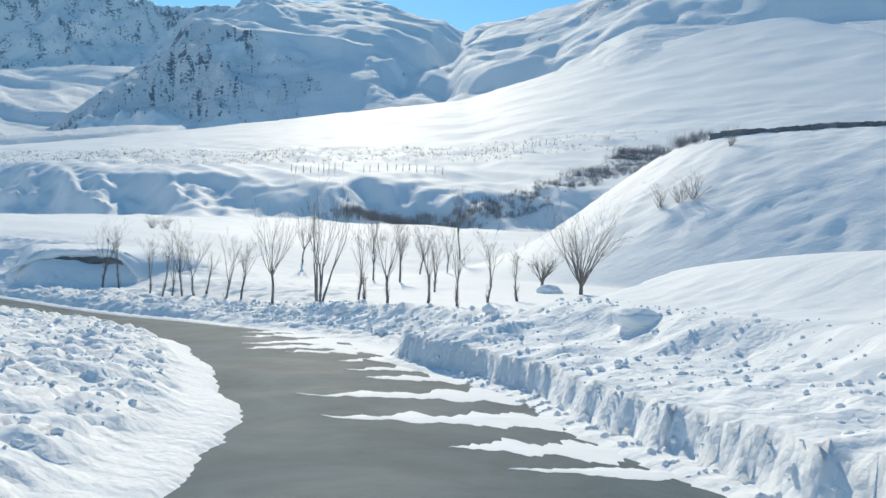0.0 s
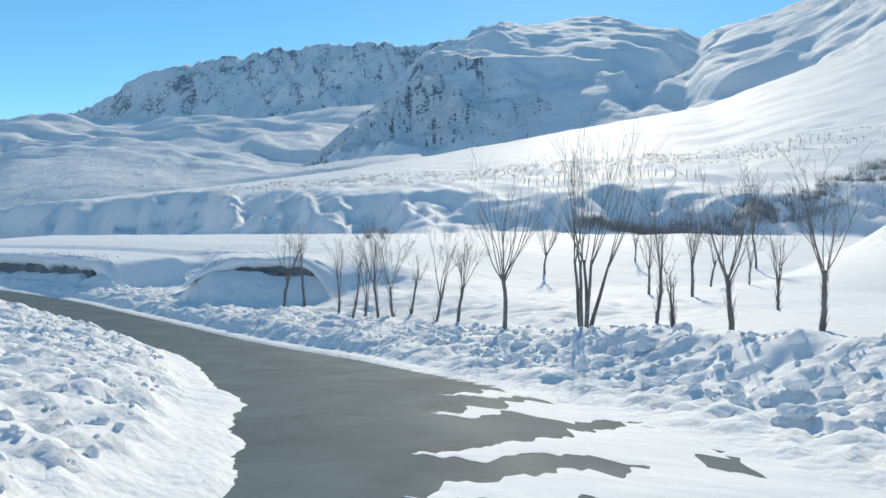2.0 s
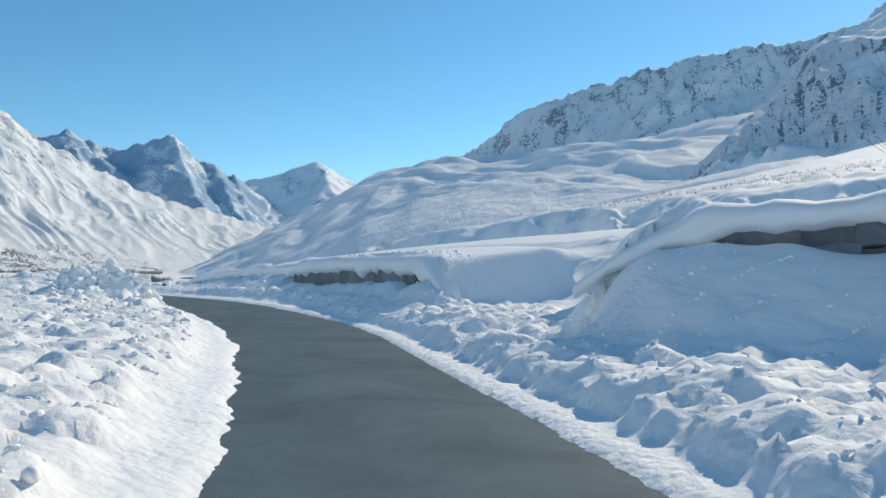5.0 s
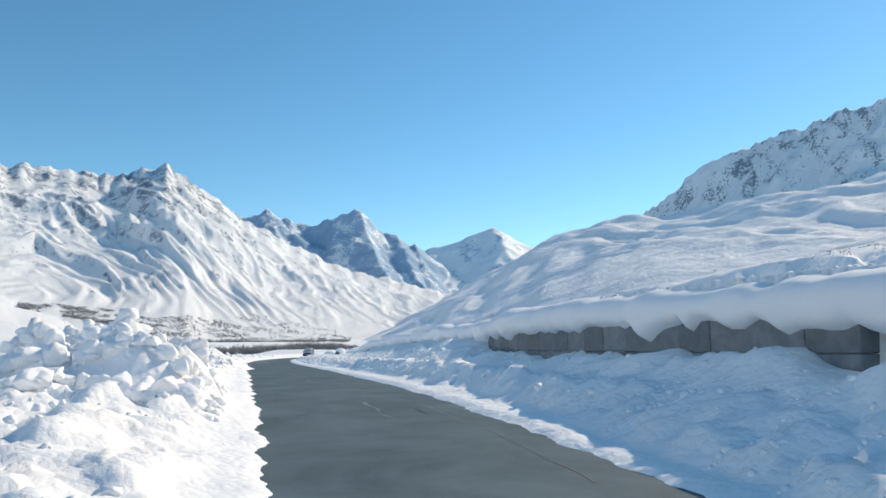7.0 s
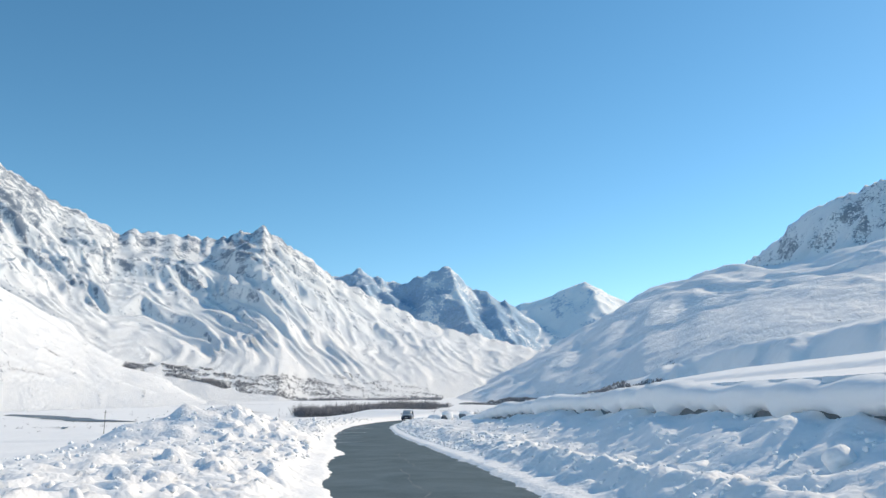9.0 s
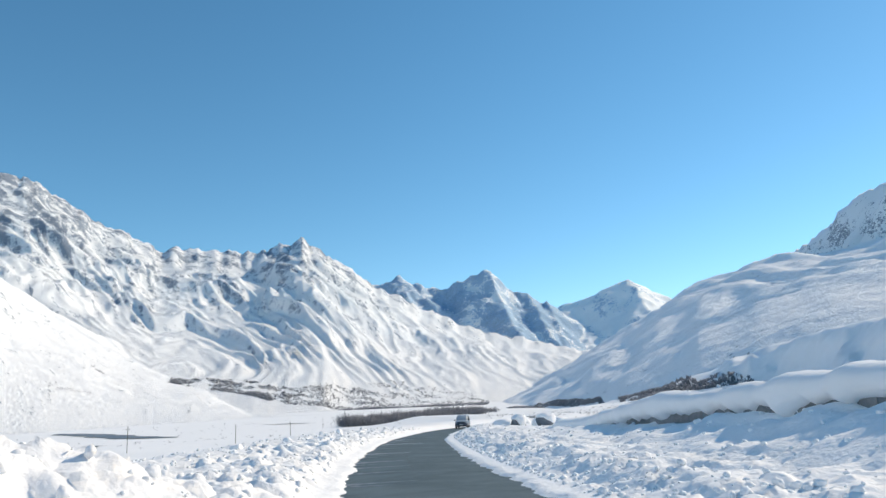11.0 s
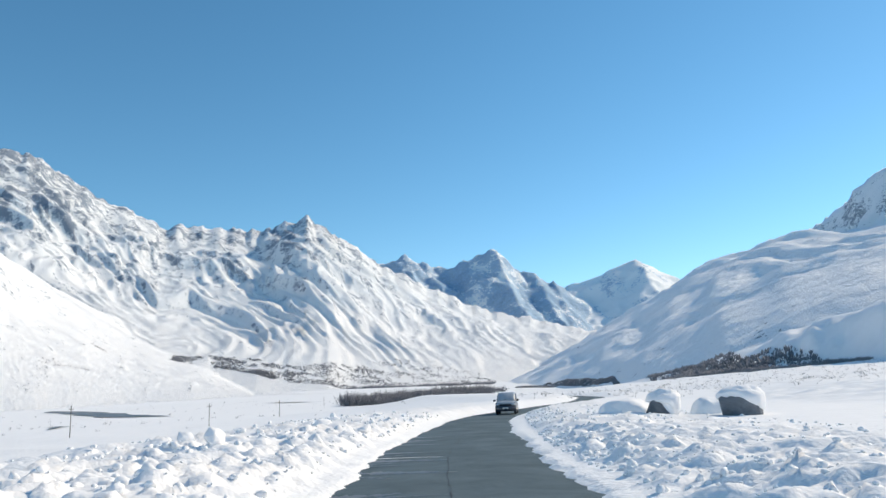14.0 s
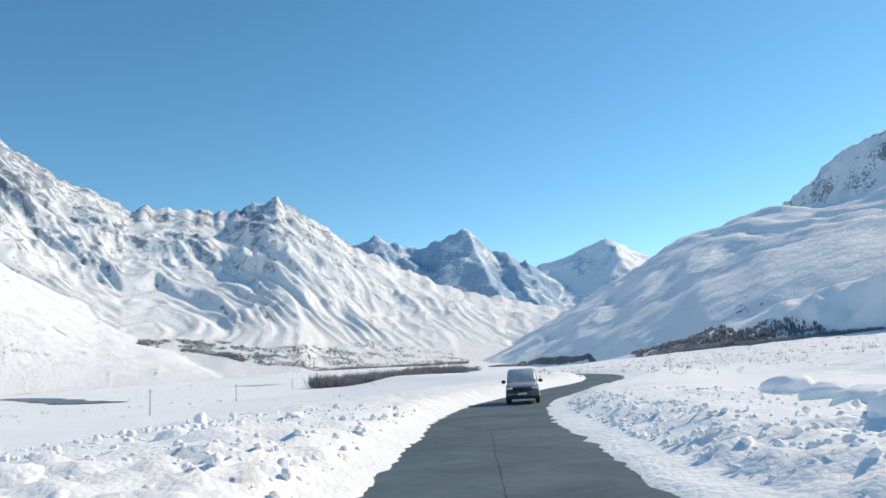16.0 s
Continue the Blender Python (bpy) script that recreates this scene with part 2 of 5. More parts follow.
            crag = smooth(9, 15, a + 3 * vnoise(xx / 120, yy / 120, seed + 12)) * smooth(34, 27, a)
            v1 = smooth(0.05, 0.4, v) * (1 - 0.6 * smooth(0.8, 1.15, v))
            rel = (ridged((np.radians(a) * rr + 20 * vnoise(xx / 90, yy / 90, seed + 9)) / 85, rr / 130, 6, seed, 0.55) * 14 + ridged(xx / 30, yy / 30, 4, seed + 3, 0.55) * 4.5) * v1 * (0.12 + 0.88 * crag)
            over = smooth(0.95, 1.3, v)                # folds on the sunlit dome and beside the gully
            rel = rel + fbm((xx * 0.5 + yy * 0.87) / 85, (xx * 0.87 - yy * 0.5) / 220, 4, seed + 7, 0.45) * 11 * over + fbm(xx / 26, yy / 26, 4, seed + 8) * 0.9
            gorge = np.exp(-((a + 3.2 + 0.02 * (rr - 800) + 0.8 * vnoise(rr / 90, rr * 0, seed + 14)) / 1.3) ** 2)
            rel = rel - gorge * 16 * smooth(0.3, 0.9, v) + ridged(xx / 14, yy / 14, 3, seed + 15) * 2.2 * gorge * smooth(0.1, 0.5, v)
        h = low + (h - low + rel) * fade
        h = np.where(u > 0, h, -1e4)
        up = h > z[i]
        z[i] = np.where(up, h, z[i])
        kind[i] = np.where(up, n + 1, kind[i])
    return z, kind


def land(x, y):
    """Height of the ground, without the road's banks for places far from it, and which range it belongs to."""
    s, d, zr, w = road_frame(x, y)
    r = np.hypot(x - HUB[0], y - HUB[1])
    az = np.degrees(np.arctan2(-(x - HUB[0]), y - HUB[1]))
    az = np.where(az < -130, az + 360, az)
    q = -d                                            # metres to the right of the road's middle
    # right: a snow field that rises slowly to a terrace, then the fan under the mountains
    field = zr + 0.75 + np.interp(q, [3, 8, 14, 20, 30, 55, 100, 200], [0, 0.35, 0.3, -0.15, 0.5, 3.2, 7.5, 9]) + 0.9 * smooth(22, 12, s) * smooth(6, 11, q)
    bench = zr + 0.75 + np.interp(q, [3, 6, 8.6, 12, 16, 25, 40, 100, 200], [0, 0.1, 1.0, 2.4, 3.0, 3.4, 4.0, 7.0, 8])
    far_r = zr + 0.35 + np.interp(q, [3, 8, 40, 100, 150, 220, 320], [0, 0.3, 1.0, 5.5, 10.5, 19, 30])
    k1, k2 = smooth(32, 60, s), smooth(104, 122, s)
    right = (field * (1 - k1) + bench * k1) * (1 - k2) + far_r * k2
    u, v = x / 100, y / 100
    fan = -14.4 - 1.65 * u + 18.4 * v + 3.2 * u * v + 0.84 * v * v
    fan = fan + 4.6 * np.maximum(u - 0.1, 0) * v + fbm(x / 25, y / 25, 3, 5) * 0.7 - 0.3 * np.maximum(0, r - 470)
    up = smooth(86, 106, q + 8 * vnoise(x / 40, y / 40, 9) + 5 * ridged((x + 0.7 * y) / 24, (y - x) / 130, 4, 8) + 1.6 * ridged(x / 7 + y / 9, (y - x) / 12, 3, 12)) * smooth(420, 250, -x * 0 + np.abs(x + 60))
    right = np.where(fan > right, right + (fan - right) * up, right)
    ribs = ridged((x + 0.7 * y) / 13, (y - x) / 70, 5, 77) * 0.7 * smooth(55, 95, q) * smooth(260, 130, q) * smooth(-140, -60, x + 0.0 * y)
    right = right + ribs + fbm(x / 6, y / 6, 3, 15) * 0.16 * smooth(14, 40, q) + ridged(x / 5, y / 5, 3, 17) * 0.3 * k2 * smooth(6, 20, q) * smooth(170, 120, q)
    # a near hillside beside the start
    plane = 0.47 * (x - 16.3) + 0.55 * (y - 52) + 6.2
    hill = 16 * np.tanh(np.clip(plane, 0, 60) / 16) * smooth(0, 28, x - 0.25 * (y - 52) + 6)
    hill = hill + (fbm(x / 7 + y / 9, (y - x) / 3.5, 2, 21) * 0.12 + ridged(x / 3.2 - y / 8, y / 1.2 + x / 5, 4, 24) * 0.10) * smooth(0.5, 4, hill)
    dome = 0.9 * np.exp(-((x - 15) / 9) ** 2 - ((y - 24) / 11) ** 2)
    right = np.maximum(right, hill + zr * 0 - 0.4) + dome
    # left: a low river plain
    left = zr + 0.45 + np.interp(d, [2, 8, 14, 30, 60, 220, 600, 1200, 2000], [0, 0, -0.8, -2.8, -4.6, -5.8, -5.8, 8, 40])
    left = left + fbm(x / 30, y / 30, 4, 31) * 0.3 * smooth(8, 40, d)
    base = np.where(d > 0, left, right)
    valley = np.interp(r, [0, 500, 900, 1500, 2600, 5000], [-5.5, -5.5, 1, 22, 46, 90])
    wide = smooth(260, 520, r)
    mix = smooth(40, 58, az)                          # up the valley both sides end in its floor
    base = base * (1 - wide * mix) + valley * wide * mix
    base = np.where((az < 40) & (r > 900), np.minimum(base, 200), base)
    z, kind = relief(x, y, az, r, base)
    return z, kind, s, d, zr, w


def bed(x, y, size, seed):
    """Rounded lumps: a bed of half-sunk balls of snow."""
    gx, gy = x / size, y / size
    ix, iy = np.floor(gx), np.floor(gy)
    out = np.zeros(len(x))
    for dx in (-1, 0, 1):
        for dy in (-1, 0, 1):
            cx, cy = ix + dx, iy + dy
            px, py = cx + hashed(cx, cy, seed), cy + hashed(cx, cy, seed + 1)
            rad = 0.25 + 0.45 * hashed(cx, cy, seed + 2) ** 2
            q = ((gx - px) ** 2 + (gy - py) ** 2) / rad**2
            out = np.maximum(out, np.sqrt(np.clip(1 - q, 0, 1)) * rad)
    return out * size


def banks(x, y, z, s, d, zr, w):
    """The ploughed banks, the berms and the bare strip of the road, within some metres of it."""
    rag = fbm(x * 1.1, y * 1.1, 4, 40) * (0.10 + 0.05 * smooth(60, 90, s)) + fbm(x * 0.25, y * 0.25, 2, 43) * (0.3 - 0.2 * smooth(24, 32, s))
    wx, wy = x + 0.25 * vnoise(x * 2, y * 2, 71), y + 0.25 * vnoise(x * 2, y * 2, 72)
    lump = fbm(x * 0.8, y * 0.8, 4, 50, 0.5)
    clod = bed(wx, wy, 0.9, 60) * smooth(-0.25, 0.25, vnoise(x * 0.35, y * 0.35, 65)) * 0.32 + bed(wx, wy, 0.42, 63) * 0.5 * smooth(-0.5, 0.3, vnoise(x * 0.5, y * 0.5, 66))
    fine = (bed(wx, wy, 0.3, 74) * 0.6 + bed(wx, wy, 0.55, 75) * 0.3) * smooth(0.4, 1.0, np.abs(d) - w) * smooth(7.5, 5, np.abs(d) - w)
    # left
    u = d - w + rag + 0.05 * smooth(4, 8, s) * smooth(26, 20, s)
    rise = np.interp(u, [-0.35, 0.0, 0.15, 0.7, 1.1, 2.0, 4.0], [-0.10, -0.012, 0.08, 0.17, 0.34, 0.46, 0.50])
    jag = 0.5 * vnoise(x * 0.9, y * 0.9, 45)
    heap = smooth(66.9, 67.7, s + 0.5 * jag) * smooth(72, 69.4, s + jag)
    pile = 0.68 * heap * smooth(0.4, 1.7, u + jag) * smooth(4.1, 3.2, u + 0.6 * jag)
    calm = 0.42 + 0.58 * smooth(60, 66, s) - 0.3 * smooth(72, 80, s)
    lh = zr + rise + pile * (1 + 0.5 * lump) + (lump * 0.10 + clod * 0.8 + heap * 0.5 * (bed(wx, wy, 0.6, 69) + 0.5 * bed(wx, wy, 0.28, 70))) * calm * smooth(0.45, 1.3, u) * (1 - 0.7 * smooth(6, 18, u))
    lh = lh + fine + 1.15 * np.exp(-((x + 76) / 2.4) ** 2 - ((y - 49.6) / 3.4) ** 2) * (1 + 0.15 * lump)
    lz = lh + (z - zr - 0.5) * smooth(4, 14, u)
    # right
    u = -d - w + rag * (1 - 0.7 * smooth(24, 34, s) * smooth(62, 56, s)) + 0.5 * np.exp(-((s - 16.0) / 2.5) ** 2) + 0.36 * smooth(24, 32, s) * smooth(62, 54, s) + 0.3 * smooth(152, 158, s)
    wall = np.interp(u, [-0.35, 0.0, 0.28, 0.5, 0.62, 2.0, 4.0], [-0.10, -0.012, 0.09, 0.12, 0.61, 0.70, 0.86])
    berm = np.interp(u, [-0.35, 0.0, 0.12, 0.2, 0.3, 0.42, 0.55, 0.62, 0.78, 2.0, 5.0], [-0.10, -0.012, 0.09, 0.05, 0.10, 0.07, 0.10, 0.14, 0.36, 0.45, 0.52])
    ditch = np.interp(u, [-0.35, 0.0, 0.25, 0.8, 1.1, 1.5, 2.2, 3.5, 5.0], [-0.10, -0.012, 0.09, 0.13, 0.34, 0.56, 0.24, 0.26, 0.45])
    low = np.interp(u, [-0.35, 0.0, 0.25, 1.0, 2.0, 3.5, 6.0], [-0.10, -0.012, 0.09, 0.13, 0.36, 0.46, 0.42])
    gap = np.interp(u, [-0.35, 0.0, 0.6, 2.2, 3.2, 4.0, 5.5], [-0.10, -0.008, 0.03, 0.09, 0.45, 0.85, 0.75])
    a, b, c, e = smooth(18.3, 17.2, s + 0.25 * vnoise(u * 2, s, 82)), smooth(27, 34, s), smooth(88, 104, s), smooth(60, 67, s)
    rise = wall * a + (1 - a) * (gap * (1 - b) + b * ((berm * (1 - e) + ditch * e) * (1 - c) + low * c))
    rise = rise + 0.6 * a * smooth(2.7, 4.4, u + 0.7 * vnoise(s * 0.35, s * 0 + 2.0, 83) + 0.25 * vnoise(s * 1.3, u, 85))
    rise = rise + 0.18 * a * np.exp(-((s - 16.0) / 1.3) ** 2) * smooth(0.5, 1.1, u) * smooth(4.0, 2.4, u) * (1 + 0.6 * lump)
    wide_lo = 2.6 + 1.9 * smooth(60, 75, s)
    scoop = np.abs(np.sin(s * 6.6 + 3 * vnoise(s * 0.9, s * 0, 81))) * 0.09 * (0.6 + 0.8 * vnoise(s * 1.7, s * 0 + 4.0, 84)) * (smooth(0.2, 0.6, u) * smooth(1.6, 0.9, u) * a + 1.5 * smooth(0.5, 0.68, u) * smooth(1.4, 0.8, u) * (1 - a) * b * (1 - e))
    rough = 0.8 - 0.4 * b * (1 - c) - 0.48 * a - 0.5 * c * smooth(1.8, 3.2, u)
    rise = rise + b * (1 - e) * smooth(0.45, 0.7, u) * (0.10 * fbm(x * 1.6, y * 1.6, 4, 86, 0.6) + 0.12 * vnoise(s * 0.6, s * 0 + 1.0, 87))
    rh = zr + rise - scoop + (lump * 0.09 + clod * rough) * smooth(0.55, 1.5, u) * (1 - 0.85 * a * smooth(2.0, 3.0, u)) * (1 - 0.92 * smooth(0, 1, (u - wide_lo) / (10 - wide_lo) * 1.8))
    rh = rh + (0.7 - 0.35 * a) * fine
    rz = rh + (z - zr - 0.9) * smooth(4.5, 9, u)
    near = np.where(d > 0, lz, rz)
    k = smooth(26, 16, np.abs(d))
    return z * (1 - k) + near * k


# ---- walls under the terrace's edge: x, y, height of the top, height of the snow in front ----
WALL = [(-32.6, 48.3, -1.05, -0.7), (-33.8, 48.8, -0.6, -0.62), (-35.2, 49.4, -0.3, -0.7), (-38, 50.4, -0.16, -0.8), (-43, 52.2, -0.08, -0.82), (-49, 54.4, -0.06, -0.72), (-53, 56.2, -0.05, -0.5), (-56, 57.6, -0.04, -0.2), (-62, 60.2, 0.05, -0.2), (-70, 63.3, 0.1, -0.22),
        (-78, 65.9, 0.05, -0.22), (-86, 68.2, -0.1, -0.5), (-92, 69.8, -0.3, -0.7), (-96, 71.2, -0.6, -0.75), (-100, 72.2, -0.9, -0.85), (-105.5, 73.8, -1.0, -0.9)]
CRAG = [(-24.9, 43.0, -0.5, -0.55), (-24.4, 43.3, -0.2, -0.38), (-23.2, 44.0, 0.06, -0.26), (-21.6, 44.6, 0.2, -0.2), (-20, 44.9, 0.22, -0.24), (-18.8, 44.7, 0.04, -0.28), (-17.8, 44.1, -0.45, -0.52), (-17.5, 43.8, -0.7, -0.75)]


def edge_line(rows):
    p = spline(rows, 0.25)
    t = np.gradient(p[:, :2], axis=0)
    n = np.stack([t[:, 1], -t[:, 0]], 1) / np.linalg.norm(t, axis=1)[:, None]      # to the right of the way along
    return p, n


WALL_LINE, CRAG_LINE = edge_line(WALL), edge_line([CRAG[k] for k in range(len(CRAG) - 1, -1, -1)])


def step_edges(x, y, z, d, w):
    for (p, n), cap, bowl, wild in ((WALL_LINE, 0.66, 2.0, 1.0), (CRAG_LINE, 0.42, 2.3, 0.45)):
        i = np.nonzero((x > p[:, 0].min() - 8) & (x < p[:, 0].max() + 8) & (y > p[:, 1].min() - 8) & (y < p[:, 1].max() + 8))[0]
        q = (x[i, None] - p[None, :, 0]) ** 2 + (y[i, None] - p[None, :, 1]) ** 2
        j = q.argmin(1)
        pace = float(np.linalg.norm(np.diff(p[:, :2], axis=0), axis=1).mean())
        side = (x[i] - p[j, 0]) * n[j, 0] + (y[i] - p[j, 1]) * n[j, 1]
        far = np.sqrt(q.min(1))
        ends_of = smooth(0, 7, np.arange(len(p))) * smooth(len(p), len(p) - 7, np.arange(len(p)))
        wt = 1 / (q + 0.03) ** 2
        wt /= wt.sum(1)[:, None]
        along = np.clip(((y[i] - p[j, 1]) * n[j, 0] - (x[i] - p[j, 0]) * n[j, 1]) / pace, -0.5, 0.5)
        ends = np.interp(j + along, range(len(p)), ends_of)
        top, foot = wt @ p[:, 2], wt @ p[:, 3] + 0.12 + (0.10 + 0.15 * wild) * vnoise(x[i] * 0.33, y[i] * 0.33, 91) + wild * (0.2 * ridged(x[i] * 0.6, y[i] * 0.6, 4, 90) - 0.02)
        front = np.minimum(z[i], np.maximum(foot, z[i] - 3)) * 0 + foot + (np.minimum(z[i], foot) - foot) * smooth(0.2, bowl + 1.5 * wild, far)
        front = front + (z[i] - front) * smooth(bowl, bowl + 3, far)
        behind = top + cap + (np.maximum(z[i], top + cap + 0.35) - top - cap) * smooth(0.3, 4.5, far)
        behind = behind + (z[i] - behind) * smooth(4, 7.5, far)
        ends = ends * smooth(1.3, 2.6, -d[i] - w[i])
        new_z = np.where(side > 0.22, behind, front)
        z[i] = np.where(far < 7.5, z[i] + (new_z - z[i]) * ends, z[i])
    return z


def height(x, y):
    z, kind, s, d, zr, w = land(x, y)
    i = np.nonzero(np.abs(d) < 26)[0]
    z[i] = banks(x[i], y[i], z[i], s[i], d[i], zr[i], w[i])
    return step_edges(x, y, z, d, w), kind


# ---- materials ----
def material(name, rough=0.6):
    m = bpy.data.materials.new(name)
    m.use_nodes = True
    n, l = m.node_tree.nodes, m.node_tree.links
    b = n["Principled BSDF"]
    b.inputs["Roughness"].default_value = rough
    return m, n, l, b


def node_noise(n, l, scale, detail=5.0, rough=0.55, coord=None, warp=0.0):
    t = n.new("ShaderNodeTexNoise")
    t.inputs["Scale"].default_value, t.inputs["Detail"].default_value, t.inputs["Roughness"].default_value, t.inputs["Distortion"].default_value = scale, detail, rough, warp
    if coord is not None:
        l.new(coord, t.inputs["Vector"])
    return t.outputs["Fac"]


def ramp(n, l, fac, stops):
    r = n.new("ShaderNodeValToRGB")
    while len(r.color_ramp.elements) < len(stops):
        r.color_ramp.elements.new(0.5)
    for e, (p, c) in zip(r.color_ramp.elements, stops):
        e.position, e.color = p, (*c, 1)
    l.new(fac, r.inputs["Fac"])
    return r.outputs["Color"]


def math_node(n, l, op, a, b):
    m = n.new("ShaderNodeMath")
    m.operation = op
    for k, v in enumerate((a, b)):
        if isinstance(v, (int, float)):
            m.inputs[k].default_value = v
        else:
            l.new(v, m.inputs[k])
    return m.outputs[0]


def mix_color(n, l, fac, a, b):
    m = n.new("ShaderNodeMix")
    m.data_type = "RGBA"
    for k, v in ((0, fac), (6, a), (7, b)):
        if isinstance(v, (int, float)):
            m.inputs[k].default_value = v
        elif isinstance(v, tuple):
            m.inputs[k].default_value = (*v, 1)
        else:
            l.new(v, m.inputs[k])
    return m.outputs[2]


def bump(n, l, b, h, strength, distance, after=None):
    k = n.new("ShaderNodeBump")
    k.inputs["Strength"].default_value, k.inputs["Distance"].default_value = strength, distance
    l.new(h, k.inputs["Height"])
    if after is not None:
        l.new(after, k.inputs["Normal"])
    l.new(k.outputs["Normal"], b.inputs["Normal"])
    return k.outputs["Normal"]


def place(n):
    return n.new("ShaderNodeNewGeometry").outputs["Position"]


SNOW = (0.94, 0.945, 0.95)


def make_snow(name="snow", crumbs=False):
    m, n, l, b = material(name, 0.75)
    p = place(n)
    tone = ramp(n, l, node_noise(n, l, 0.35, 6, 0.6, p), [(0.3, (0.91, 0.916, 0.92)), (0.7, (0.955, 0.957, 0.96))])
    l.new(tone, b.inputs["Base Color"])
    b.inputs["Specular IOR Level"].default_value = 0.25
    a = bump(n, l, b, node_noise(n, l, 1.6, 5, 0.5, p), 0.4, 0.08)
    if not crumbs:                                      # wind ripples
        stretch = n.new("ShaderNodeMapping")
        stretch.inputs["Rotation"].default_value = (0, 0, radians(18))
        stretch.inputs["Scale"].default_value = (0.5, 1.9, 1.0)
        l.new(p, stretch.inputs["Vector"])
        a = bump(n, l, b, node_noise(n, l, 0.8, 4, 0.55, stretch.outputs["Vector"], 0.5), 0.5, 0.10, a)
    if crumbs:
        a = bump(n, l, b, node_noise(n, l, 5.5, 8, 0.58, p, 0.3), 0.5, 0.05, a)
        v = n.new("ShaderNodeTexVoronoi")
        v.inputs["Scale"].default_value = 9.0
        l.new(p, v.inputs["Vector"])
        a = bump(n, l, b, math_node(n, l, "MULTIPLY", v.outputs["Distance"], -1.0), 0.45, 0.03, a)
    bump(n, l, b, node_noise(n, l, 30, 5, 0.65, p), 0.35, 0.008, a)
    return m


def streaks(n, l, across, along, seed):
    """Coordinates drawn out down the slopes round the valley: across in metres of arc, along in metres of way."""
    sep = n.new("ShaderNodeSeparateXYZ")
    l.new(place(n), sep.inputs[0])
    x, y = math_node(n, l, "ADD", sep.outputs[0], -HUB[0]), math_node(n, l, "ADD", sep.outputs[1], -HUB[1])
    r = math_node(n, l, "SQRT", math_node(n, l, "ADD", math_node(n, l, "MULTIPLY", x, x), math_node(n, l, "MULTIPLY", y, y)), 0.0)
    arc = math_node(n, l, "MULTIPLY", math_node(n, l, "ARCTAN2", math_node(n, l, "MULTIPLY", x, -1.0), y), 3000.0)
    shear = math_node(n, l, "SUBTRACT", arc, math_node(n, l, "MULTIPLY", r, 0.2))
    out = n.new("ShaderNodeCombineXYZ")
    l.new(math_node(n, l, "DIVIDE", shear, across), out.inputs[0])
    l.new(math_node(n, l, "DIVIDE", r, along), out.inputs[1])
    out.inputs[2].default_value = seed
    return out.outputs[0]


def crease(n, l, fac):
    """Folds a noise into sharp ridges."""
    return math_node(n, l, "SUBTRACT", 1.0, math_node(n, l, "ABSOLUTE", math_node(n, l, "MULTIPLY", math_node(n, l, "SUBTRACT", fac, 0.5), 4.0), 0.0))


def make_mountain(name, rock, scale, amount, steep=0.0, bump_size=6.0, across=70.0, along=420.0, flow=8.0, tall=1.0, bare=0.0):
    """Snow with bare rock where noise, steepness and the fall of the slope let it show."""
    m, n, l, b = material(name, 0.8)
    p = place(n)
    big = node_noise(n, l, scale, 10, 0.68, p, 0.4)
    small = node_noise(n, l, scale * 7, 8, 0.65, p, 0.3)
    run = node_noise(n, l, 1.0, 5, 0.58, streaks(n, l, across, along, scale * 100), 0.8)
    mask = math_node(n, l, "ADD", math_node(n, l, "MULTIPLY", big, 0.26), math_node(n, l, "ADD", math_node(n, l, "MULTIPLY", small, 0.34), math_node(n, l, "MULTIPLY", run, 0.40)))
    if bare:                                            # more rock towards the crest
        alt = n.new("ShaderNodeSeparateXYZ")
        l.new(p, alt.inputs[0])
        mask = math_node(n, l, "ADD", mask, math_node(n, l, "MULTIPLY", math_node(n, l, "SUBTRACT", math_node(n, l, "DIVIDE", alt.outputs[2], tall), 0.6), bare))
    if steep:
        up = n.new("ShaderNodeSeparateXYZ")
        l.new(n.new("ShaderNodeNewGeometry").outputs["Normal"], up.inputs[0])
        mask = math_node(n, l, "ADD", mask, math_node(n, l, "MULTIPLY", math_node(n, l, "SUBTRACT", 0.82, up.outputs[2]), steep))
    fac = ramp(n, l, mask, [(1 - amount - 0.013, (0, 0, 0)), (1 - amount + 0.013, (1, 1, 1))])
    tone = ramp(n, l, small, [(0.3, tuple(0.7 * c for c in rock)), (0.7, tuple(1.25 * c for c in rock))])
    l.new(mix_color(n, l, fac, SNOW, tone), b.inputs["Base Color"])
    b.inputs["Specular IOR Level"].default_value = 0.2
    a = bump(n, l, b, run, 0.6, flow)
    bump(n, l, b, crease(n, l, node_noise(n, l, scale * 3, 9, 0.64, p, 0.3)), 0.6, bump_size, a)
    return m


